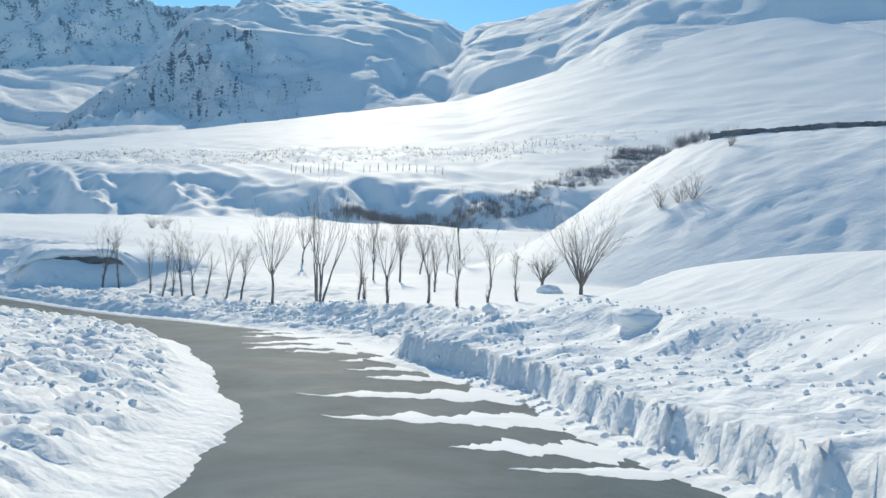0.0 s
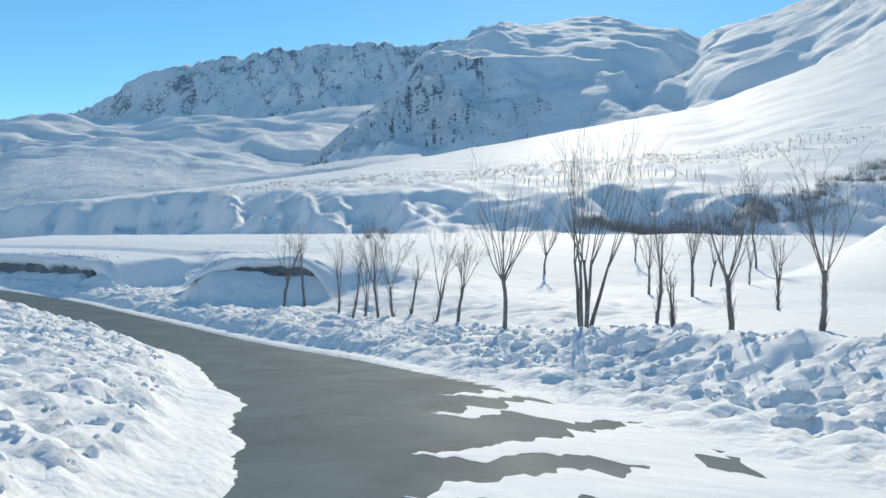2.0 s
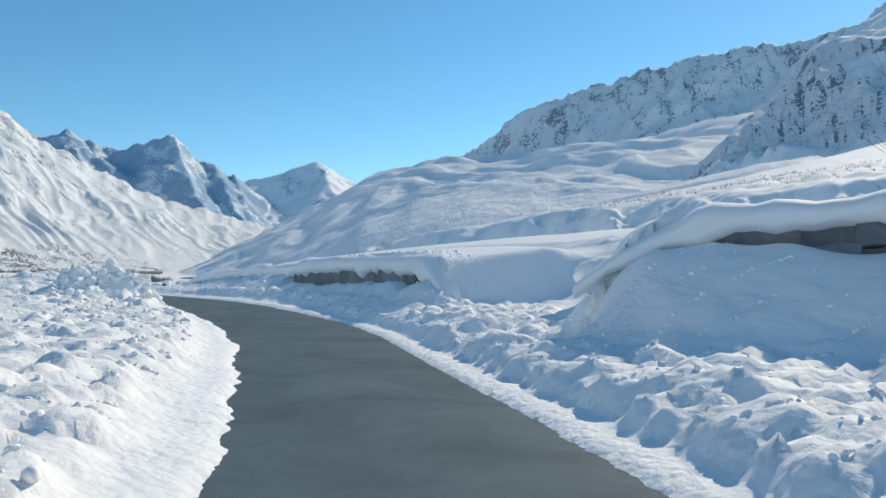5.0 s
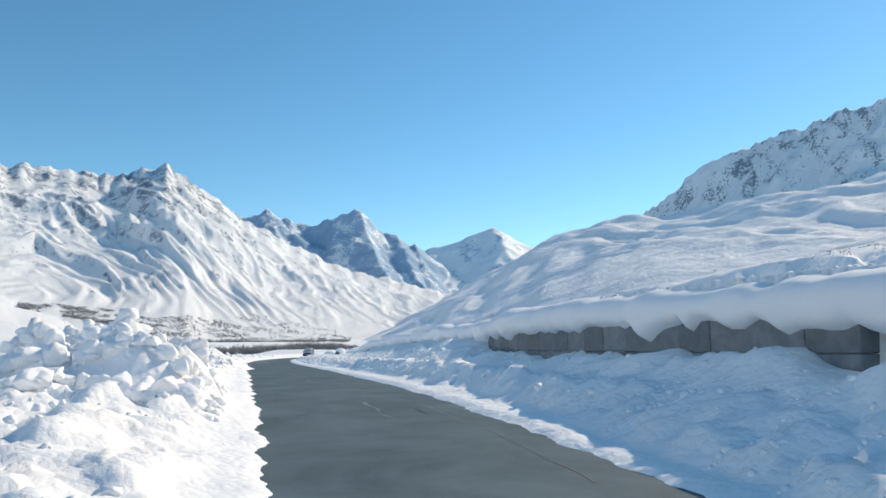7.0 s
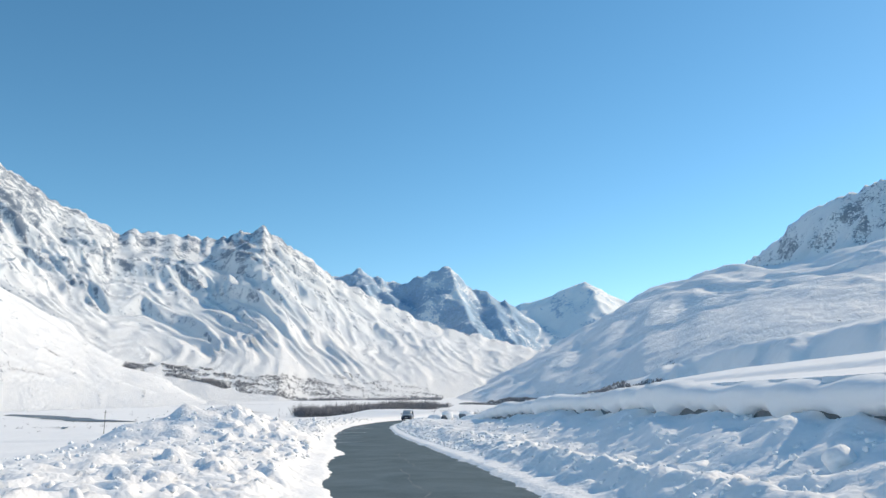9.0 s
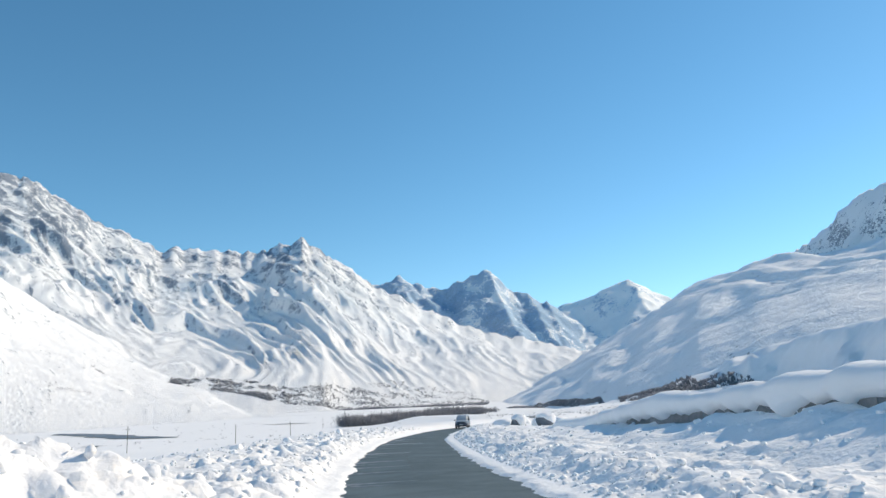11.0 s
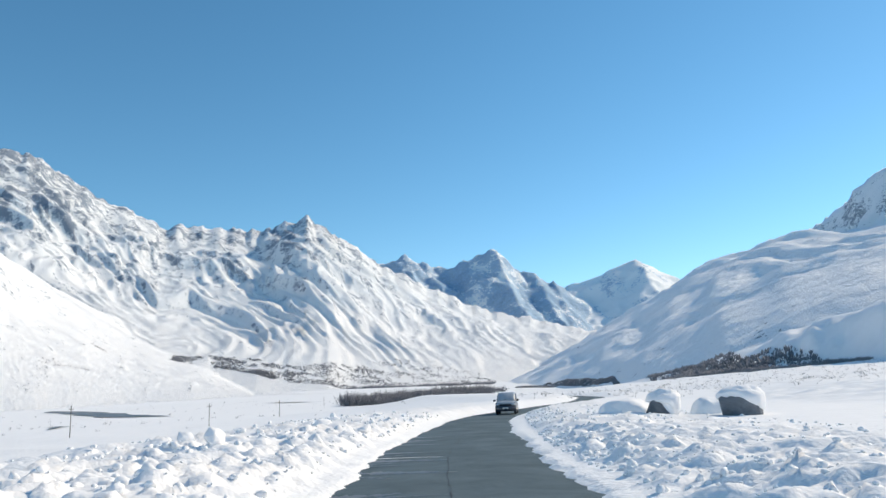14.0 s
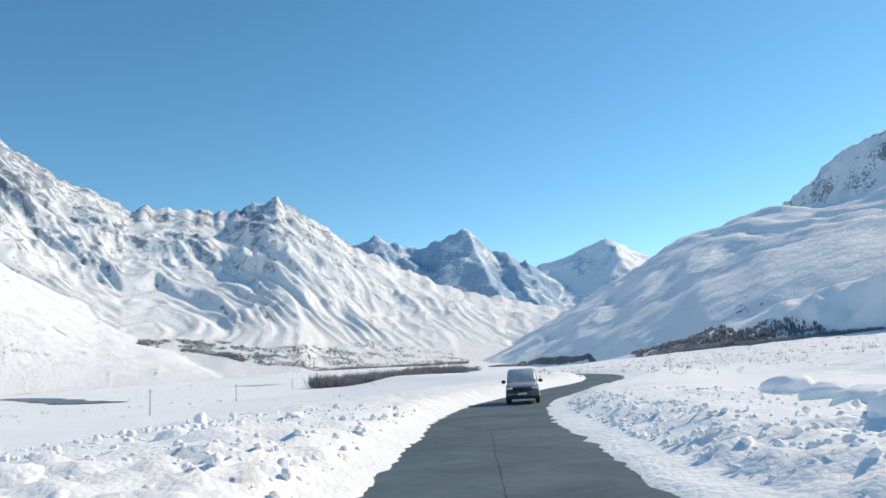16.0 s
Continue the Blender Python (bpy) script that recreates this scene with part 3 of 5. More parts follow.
snow = make_snow()
ploughed = make_snow("ploughed_snow", True)
# left: rock colour lightened towards blue to stand in for haze
MOUNTAINS = {"left": make_mountain("left_mountain_snow", (0.27, 0.32, 0.39), 0.045, 0.453, 0.13, 4.2, 45, 110, 4.5, 800.0, 0.10),
             "shoulder": make_mountain("shoulder_snow", (0.27, 0.31, 0.36), 0.05, 0.428, 0.1, 2.4, 50, 120, 3.0),
             # blue and peak: the rock's pale blue is distance haze put into the colour
             "blue": make_mountain("far_range_hazed_rock", (0.36, 0.51, 0.66), 0.014, 0.53, 0.14, 5.0, 130, 300, 6.0),
             "peak": make_mountain("peak_snow_hazed_rock", (0.46, 0.57, 0.68), 0.008, 0.44, 0.1, 3.0, 130, 300, 6.0),
             "flank": make_mountain("flank_snow", (0.20, 0.23, 0.26), 0.03, 0.392, 0.1, 1.4, 120, 120, 2.0),
             "back": make_mountain("crag_ridge_snow", (0.28, 0.32, 0.37), 0.025, 0.418, 0.12, 2.6, 60, 160, 2.5, 520.0, 0.10),
             "spur": make_mountain("spur_snow", (0.20, 0.23, 0.26), 0.03, 0.355, 0.1, 0.8, 120, 120, 1.0),
             # crag: rock paled a little, haze mixed into its colour
             "crag": make_mountain("crag_rock", (0.24, 0.28, 0.33), 0.05, 0.445, 0.12, 2.6, 30, 45, 2.0)}


def make_asphalt():
    m, n, l, b = material("asphalt", 0.8)
    p = place(n)
    tone = ramp(n, l, node_noise(n, l, 0.6, 9, 0.68, p, 0.6), [(0.36, (0.058, 0.09, 0.106)), (0.64, (0.118, 0.165, 0.186))])
    wet = ramp(n, l, node_noise(n, l, 0.33, 6, 0.6, p, 0.8), [(0.5, (0.78, 0.78, 0.78)), (0.75, (0.68, 0.68, 0.68))])
    l.new(mix_color(n, l, ramp(n, l, node_noise(n, l, 60, 3, 0.7, p), [(0.35, (0, 0, 0)), (0.75, (0.6, 0.6, 0.6))]), tone, (0.12, 0.162, 0.176)), b.inputs["Base Color"])
    l.new(wet, b.inputs["Roughness"])
    b.inputs["Specular IOR Level"].default_value = 0.2
    bump(n, l, b, node_noise(n, l, 45, 4, 0.7, p), 0.6, 0.008)
    return m


asphalt = make_asphalt()


# ---- the ground: one sheet of squares, finer towards the road ----
def mesh_object(name, verts, faces, mat, flat=False):
    me = bpy.data.meshes.new(name)
    me.from_pydata(verts, [], faces)
    me.materials.append(mat)
    if not flat:
        me.polygons.foreach_set("use_smooth", np.ones(len(me.polygons), bool))
    me.update()
    return new(name, me)


def build_ground():
    unit, levels = 0.1, 17
    origin = np.array(HUB) - unit * 2 ** (levels - 1)
    walkway = LINE[(ALONG > -2) & (ALONG < 152)][::8, :2]
    cx, cy = np.array([0]), np.array([0])
    leaves = []
    for level in range(levels + 1):
        size = unit * 2 ** (levels - level)
        mx, my = origin[0] + (cx + 0.5) * size, origin[1] + (cy + 0.5) * size
        dist = np.full(len(mx), 1e9)
        for wx, wy in walkway:
            dist = np.minimum(dist, np.hypot(mx - wx, my - wy))
        r, az = np.hypot(mx - HUB[0], my - HUB[1]), np.degrees(np.arctan2(-(mx - HUB[0]), my - HUB[1]))
        seen = ((az > -50) & (az < 112)) | (r < 130)
        gap = np.maximum(dist - 0.7 * size, 0)
        hilly = seen & (r > 480) & (az > -24) & (az < 104)
        want = np.where(hilly, np.where(az > 57, 0.0031, 0.0042), np.where(seen, np.where(az > 64, 0.014, 0.0092), 0.05)) * gap
        want = np.maximum(want, np.where(dist < 6.0, unit, np.where(dist < 13, 2 * unit, 4 * unit)))
        split = (size > want * 1.4) & (level < levels)
        split &= r - 0.75 * size < 4950
        keep = ~split
        leaves.append(np.stack([cx[keep] << (levels - level), cy[keep] << (levels - level), np.full(keep.sum(), 1 << (levels - level))], 1))
        cx, cy = cx[split], cy[split]
        cx, cy = np.concatenate([2 * cx, 2 * cx + 1, 2 * cx, 2 * cx + 1]), np.concatenate([2 * cy, 2 * cy, 2 * cy + 1, 2 * cy + 1])
    cells = np.concatenate(leaves)
    cells = cells[np.hypot(origin[0] + (cells[:, 0] + cells[:, 2] / 2) * unit - HUB[0], origin[1] + (cells[:, 1] + cells[:, 2] / 2) * unit - HUB[1]) < 4950]
    span = (1 << levels) + 1
    key = lambda ix, iy: ix.astype(np.int64) * span + iy
    x0, y0, n = cells.T
    corners = np.stack([key(x0, y0), key(x0 + n, y0), key(x0 + n, y0 + n), key(x0, y0 + n)], 1)
    ids = np.unique(corners)
    px, py = origin[0] + (ids // span) * unit, origin[1] + (ids % span) * unit
    pz, kind = height(px, py)
    # squares that meet finer ones take in the points on their edges
    half, quarter = n // 2, n // 4
    edge = ((0, 0, 1, 0), (1, 0, 0, 1), (1, 1, -1, 0), (0, 1, 0, -1))
    cols, oks = [], []
    for ax, ay, dx, dy in edge:
        cols.append(key(x0 + ax * n, y0 + ay * n))
        oks.append(np.ones(len(n), bool))
        for f in (1, 2, 3):
            step = quarter * f
            k = key(x0 + ax * n + dx * step, y0 + ay * n + dy * step)
            pos = np.clip(np.searchsorted(ids, k), 0, len(ids) - 1)
            cols.append(k)
            oks.append((ids[pos] == k) & (n >= 4) | ((ids[pos] == k) & (n == 2) & (f == 2)))
    half_fix = n == 2
    for e, (ax, ay, dx, dy) in enumerate(edge):
        k = key(x0 + ax * n + dx * half, y0 + ay * n + dy * half)
        cols[e * 4 + 2] = np.where(half_fix, k, cols[e * 4 + 2])
        pos = np.clip(np.searchsorted(ids, k), 0, len(ids) - 1)
        oks[e * 4 + 2] = np.where(half_fix, ids[pos] == k, oks[e * 4 + 2])
    cols, oks = np.stack(cols, 1), np.stack(oks, 1)
    index = np.searchsorted(ids, cols)
    index = np.where(oks, index, -1)
    mid = np.searchsorted(ids, corners)
    face_kind = kind[mid].max(1)
    ms, md, _, mw = road_frame(origin[0] + (x0 + n / 2) * unit, origin[1] + (y0 + n / 2) * unit)
    mx, my = origin[0] + (x0 + n / 2) * unit, origin[1] + (y0 + n / 2) * unit
    reach = np.where(md > 0, 8.5, np.where(ms < 18, 4.2, np.where(ms < 58, 3.0, np.where(ms < 100, 4.6, 8.0)))) + 2.0 * vnoise(mx * 0.3, my * 0.3, 95) + 1.0 * vnoise(mx, my, 96)
    crumbly = (np.abs(md) - mw < reach) & (ms < 195)
    return np.stack([px, py, pz], 1), index, face_kind, crumbly


ground_points, ground_faces, ground_kind, ground_crumbly = build_ground()


def sheet(name, chosen, mat):
    f = ground_faces[chosen]
    used, inv = np.unique(f[f >= 0], return_inverse=True)
    counts = (f >= 0).sum(1)
    me = bpy.data.meshes.new(name)
    me.vertices.add(len(used))
    me.vertices.foreach_set("co", ground_points[used].astype(np.float32).ravel())
    me.loops.add(len(inv))
    me.loops.foreach_set("vertex_index", inv.astype(np.int32))
    me.polygons.add(len(f))
    me.polygons.foreach_set("loop_start", np.r_[0, np.cumsum(counts)[:-1]].astype(np.int32))
    me.polygons.foreach_set("use_smooth", np.ones(len(f), bool))
    me.materials.append(mat)
    me.update(calc_edges=True)
    return new(name, me)


ground = sheet("ground", ground_kind == 0, snow)
ground.data.materials.append(ploughed)
ground.data.polygons.foreach_set("material_index", ground_crumbly[ground_kind == 0].astype(np.int32))
tagged(ground, "deep sunlit snow cover with ploughed lumpy banks", "ground", kind="structure")
# bare crags on the spur and on the hillside beyond it: x, y, spread
CRAGS = [(-277, 770, 38), (-285, 720, 42), (-270, 690, 36), (-245, 700, 36), (-215, 690, 34), (-180, 690, 30), (-305, 640, 32), (-262, 640, 34), (-228, 640, 34), (-190, 650, 30), (-320, 610, 24), (-150, 660, 24), (-240, 760, 26), (170, 760, 50)]


def craggy(f):
    c = ground_points[f[:, 0]]
    w = np.zeros(len(c))
    for x, y, r in CRAGS:
        w = np.maximum(w, np.exp(-((c[:, 0] - x) ** 2 + (c[:, 1] - y) ** 2) / (2 * r * r)))
    return w + 0.5 * fbm(c[:, 0] / 30, c[:, 1] / 30, 4, 97) > 0.5


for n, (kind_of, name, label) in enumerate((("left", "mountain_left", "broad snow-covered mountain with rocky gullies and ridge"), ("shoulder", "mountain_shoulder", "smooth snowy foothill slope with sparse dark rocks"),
                                            ("blue", "mountain_range", "distant rocky range dusted with snow, its rock tinted pale blue for haze"), ("peak", "snow_peak", "distant white snow peak with one sunlit face"),
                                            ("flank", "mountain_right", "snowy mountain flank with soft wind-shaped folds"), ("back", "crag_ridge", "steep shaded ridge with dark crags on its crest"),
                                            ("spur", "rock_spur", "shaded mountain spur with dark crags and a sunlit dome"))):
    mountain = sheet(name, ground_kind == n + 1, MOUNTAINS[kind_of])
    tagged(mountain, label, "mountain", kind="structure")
    if kind_of == "spur":
        mountain.data.materials.append(MOUNTAINS["crag"])
        mountain.data.polygons.foreach_set("material_index", craggy(ground_faces[ground_kind == n + 1]).astype(np.int32))


def build_road():
    verts, faces = [], []
    across = np.linspace(-1, 1, 9)
    rows = [i for i in range(len(LINE)) if ALONG[i] > -36]
    for i in rows:
        for a in across:
            o = a * (LINE[i, 3] + 0.7)
            verts.append((LINE[i, 0] + SIDE[i, 0] * o, LINE[i, 1] + SIDE[i, 1] * o, LINE[i, 2] + 0.03 * (1 - a * a)))
    m = len(across)
    for k in range(len(rows) - 1):
        for j in range(m - 1):
            faces.append((k * m + j + 1, k * m + j, (k + 1) * m + j, (k + 1) * m + j + 1))
    return mesh_object("road", verts, faces, asphalt)


tagged(build_road(), "worn grey asphalt mountain road, damp in places", "road", kind="structure")


# ---- helpers for things ----
def thing(name, label, category, at=(0, 0, 0), turn=0.0, group="", kind="", scale=1.0):
    ob = new(name)
    ob.empty_display_size = 0.2
    ob.matrix_basis = pose(*at, 0, 0, turn) @ Matrix.Scale(scale, 4)
    return tagged(ob, label, category, group, kind)


def part(name, bm, mat, parent, label="", flat=False):
    me = bpy.data.meshes.new(name)
    bm.to_mesh(me)
    bm.free()
    me.materials.append(mat)
    if not flat:
        me.polygons.foreach_set("use_smooth", np.ones(len(me.polygons), bool))
    ob = new(name, me)
    ob.parent = parent
    return tagged(ob, label)


def part_data(name, verts, faces, mat, parent, label="", flat=False):
    ob = mesh_object(name, verts, faces, mat, flat)
    ob.parent = parent
    return tagged(ob, label)


def surface(x, y):
    """Height of the snow at one place."""
    return float(height(np.array([float(x)]), np.array([float(y)]))[0][0])


def tube(verts, faces, points, radii, sides=5):
    """Adds a tapered tube along points."""
    base = len(verts)
    ref = Vector((0.31, 0.9, 0.2)).normalized()
    for i, p in enumerate(points):
        t = (points[min(i + 1, len(points) - 1)] - points[max(i - 1, 0)]).normalized()
        a = t.cross(ref).normalized()
        b = t.cross(a)
        for k in range(sides):
            w = 2 * math.pi * k / sides
            verts.append(tuple(p + (a * math.cos(w) + b * math.sin(w)) * radii[i]))
    for i in range(len(points) - 1):
        for k in range(sides):
            j = base + i * sides
            faces.append((j + k, j + (k + 1) % sides, j + sides + (k + 1) % sides, j + sides + k))


def lump_mesh(name, rng, size, squash, rough, sub=2, cut=None, flat=False):
    """An uneven stone or clod, about size metres wide, resting at z = 0."""
    bm = bmesh.new()
    bmesh.ops.create_icosphere(bm, subdivisions=sub, radius=size / 2)
    off = Vector((rng.random() * 50, rng.random() * 50, rng.random() * 50))
    for v in bm.verts:
        n = noise.fractal(v.co / size * 1.9 + off, 0.9, 2.1, 3) + (0.3 * noise.fractal(v.co / size * 6.5 + off, 0.8, 2.1, 3) if sub > 2 else 0)
        v.co *= 1 + rough * n
        v.co.z *= squash
        if cut is not None:
            for d, k in cut:
                over = v.co.dot(d) - k
                if over > 0:
                    v.co -= d * over * (1.0 if flat else 0.85)
    low = min(v.co.z for v in bm.verts)
    for v in bm.verts:
        v.co.z -= low * 0.75
    me = bpy.data.meshes.new(name)
    bm.to_mesh(me)
    bm.free()
    if not flat:
        me.polygons.foreach_set("use_smooth", np.ones(len(me.polygons), bool))
    return me


# ---- more materials ----
def make_bark(name, dark, light, scale):
    m, n, l, b = material(name, 0.9)
    p = place(n)
    l.new(ramp(n, l, node_noise(n, l, scale, 6, 0.65, p), [(0.3, dark), (0.7, light)]), b.inputs["Base Color"])
    bump(n, l, b, node_noise(n, l, scale * 4, 4, 0.6, p), 0.6, 0.01)
    return m


def make_stone(name, dark, light, scale, relief_size=0.03):
    m, n, l, b = material(name, 0.88)
    p = place(n)
    info = n.new("ShaderNodeObjectInfo")
    tone = ramp(n, l, node_noise(n, l, scale, 8, 0.68, p, 0.6), [(0.28, dark), (0.72, light)])
    shift = n.new("ShaderNodeHueSaturation")
    l.new(math_node(n, l, "ADD", math_node(n, l, "MULTIPLY", info.outputs["Random"], 0.35), 0.82), shift.inputs["Value"])
    l.new(tone, shift.inputs["Color"])
    l.new(shift.outputs["Color"], b.inputs["Base Color"])
    a = bump(n, l, b, node_noise(n, l, scale * 1.5, 8, 0.7, p), 0.8, relief_size)
    bump(n, l, b, node_noise(n, l, scale * 9, 5, 0.7, p), 0.6, relief_size * 0.2, a)
    return m


def make_plain(name, color, rough, metal=0.0, spread=0.12, scale=8.0):
    m, n, l, b = material(name, rough)
    p = place(n)
    lo, hi = tuple(c * (1 - spread) for c in color), tuple(min(1, c * (1 + spread)) for c in color)
    l.new(ramp(n, l, node_noise(n, l, scale, 6, 0.6, p), [(0.3, lo), (0.7, hi)]), b.inputs["Base Color"])
    b.inputs["Metallic"].default_value = metal
    return m


bark = make_bark("bark", (0.11, 0.108, 0.108), (0.25, 0.24, 0.235), 9)
twigs = make_bark("twigs", (0.16, 0.145, 0.137), (0.28, 0.255, 0.24), 5)
shrub_wood = make_bark("shrub_wood", (0.13, 0.138, 0.16), (0.23, 0.24, 0.265), 0.3)
concrete = make_stone("concrete", (0.13, 0.145, 0.155), (0.27, 0.29, 0.305), 3.0, 0.06)
rock = make_stone("rock", (0.10, 0.115, 0.13), (0.22, 0.245, 0.27), 2.2, 0.05)
scrub = make_bark("scrub", (0.17, 0.18, 0.205), (0.30, 0.305, 0.33), 0.05)
fresh = make_snow("clod_snow", True)


# ---- the stone wall and the crag under the terrace's edge ----
def build_wall(name, label, line, mat, step, thick, skew, seed, rough=False):
    p, n = line
    rng = random.Random(seed)
    host = thing(name, label, "wall", kind="structure")
    bm_shape = {}
    i = 13 if not rough else 7
    while i < len(p) - step - (2 if not rough else 7):
        a, b = p[i], p[min(i + step, len(p) - 1)]
        mid, nn = (a + b) / 2, n[i + step // 2]
        long, foot = float(np.hypot(*(b - a)[:2])), min(a[3], b[3]) - 0.35
        courses = max(1, round((mid[2] + 0.10 - foot) / skew))
        tall = (mid[2] + 0.10 - foot) / courses
        for c in range(courses):
            bm = bmesh.new()
            bmesh.ops.create_cube(bm, size=1.0)
            push = rng.uniform(-0.06, 0.06) if rough else rng.uniform(-0.012, 0.012)
            if rough:
                bmesh.ops.subdivide_edges(bm, edges=list(bm.edges), cuts=2, use_grid_fill=True)
            for v in bm.verts:
                v.co.x *= long * (1.12 if rough else 0.994)
                v.co.y *= thick
                v.co.z *= tall * (1.12 if rough else 0.985)
                if rough:
                    v.co += noise.noise_vector(v.co * 2.3 + Vector((i, c * 3.0, seed))) * 0.13
            if not rough:
                bmesh.ops.bevel(bm, geom=list(bm.edges), offset=0.012, segments=1, affect="EDGES")
            ob = part("wall_stone", bm, mat, host, flat=True)
            ang = math.degrees(math.atan2(b[1] - a[1], b[0] - a[0]))
            ob.matrix_basis = pose(mid[0] + nn[0] * (0.12 + push), mid[1] + nn[1] * (0.12 + push), foot + tall * (c + 0.5), *((rng.uniform(-4, 4), rng.uniform(-4, 4)) if rough else (rng.uniform(-0.6, 0.6), 0)), ang)
        i += step
    return host


def build_cornice(name, label, line, lip, deep, seed, ragged=1.0, sink=0.1):
    """The snow slab that hangs over a wall's edge."""
    p, n = line
    verts, faces = [], []
    prof = 10
    rows = range(1, len(p) - 1)
    ph = np.linspace(0, math.pi, prof)
    for k, i in enumerate(rows):
        f = p[i, 0] * 0.9 + p[i, 1] * 0.7
        ends = min(1.0, k / 8, (len(rows) - 1 - k) / 8)
        w1, w2, w3, w4 = (float(vnoise(np.array([f * q]), np.array([seed * 3.0 + q]), seed)[0]) for q in (0.35, 1.1, 2.9, 6.1))
        d = (deep + 0.16 * w1 + 0.10 * w2 + 0.05 * w3) * (0.25 + 0.75 * ends)
        o = (lip + 0.10 * w2 + 0.09 * w1 + 0.05 * w3) * (0.2 + 0.8 * ends)
        drop = (0.22 * max(0.0, w2) + 0.14 * max(0, w3) + 0.10 * max(0, w4)) * ragged
        for a in ph:
            out = o * max(0.0, math.sin(a)) ** 0.32 - 0.45 * abs(math.cos(a)) ** 3
            z = p[i, 2] + 0.05 - 0.45 * (1 - ends) ** 1.5 - sink - drop * (a > 1.5) + (d + sink) * (1 + math.cos(a)) / 2
            verts.append((p[i, 0] - n[i, 0] * out, p[i, 1] - n[i, 1] * out, z))
    for k in range(len(rows) - 1):
        for j in range(prof - 1):
            faces.append((k * prof + j, k * prof + j + 1, (k + 1) * prof + j + 1, (k + 1) * prof + j))
    ob = mesh_object(name, verts, faces, snow)
    return tagged(ob, label, "snow", kind="structure")


build_wall("retaining_wall", "grey concrete block retaining wall under deep snow", WALL_LINE, concrete, 4, 0.36, 0.55, 3)
build_cornice("snow_cornice", "overhanging snow slab on the retaining wall", WALL_LINE, 0.34, 0.62, 5, 1.5)
build_wall("stone_shelter_wall", "dark rough rock wall half buried in snow", CRAG_LINE, rock, 3, 0.40, 0.45, 4, True)
build_cornice("snow_cornice", "rounded snow slab over the dark rock wall", CRAG_LINE, 0.36, 0.40, 8, 1.2, 0.12)


# ---- trees ----
def grow(rng, verts, faces, start, way, length, radius, depth, spread, up, wander, kids, sides):
    n = max(3, int(length / 0.16)) if depth > 1 else 3
    pts, rad = [start], [radius]
    d = way.normalized()
    for k in range(n):
        d = (d + Vector((rng.gauss(0, wander), rng.gauss(0, wander), rng.gauss(0, wander) + up))).normalized()
        pts.append(pts[-1] + d * (length / n))
        rad.append(radius * (1 - 0.78 * (k + 1) / n))
    tube(verts, faces, pts, rad, sides)
    if depth <= 0:
        return
    for k in range(kids):
        f = rng.uniform(0.3, 0.98)
        i = min(n - 1, int(f * n))
        q = pts[i].lerp(pts[i + 1], f * n - i if f * n - i < 1 else 1)
        side = Vector((rng.gauss(0, 1), rng.gauss(0, 1), rng.gauss(0, 0.3)))
        side = (side - side.project(d)).normalized()
        grow(rng, verts, faces, q, (pts[i + 1] - pts[i]).normalized() + side * spread, length * rng.uniform(0.35, 0.6), max(0.0035, rad[i] * 0.5), depth - 1, spread, up, wander * 1.2, max(2, kids - 1), 3)


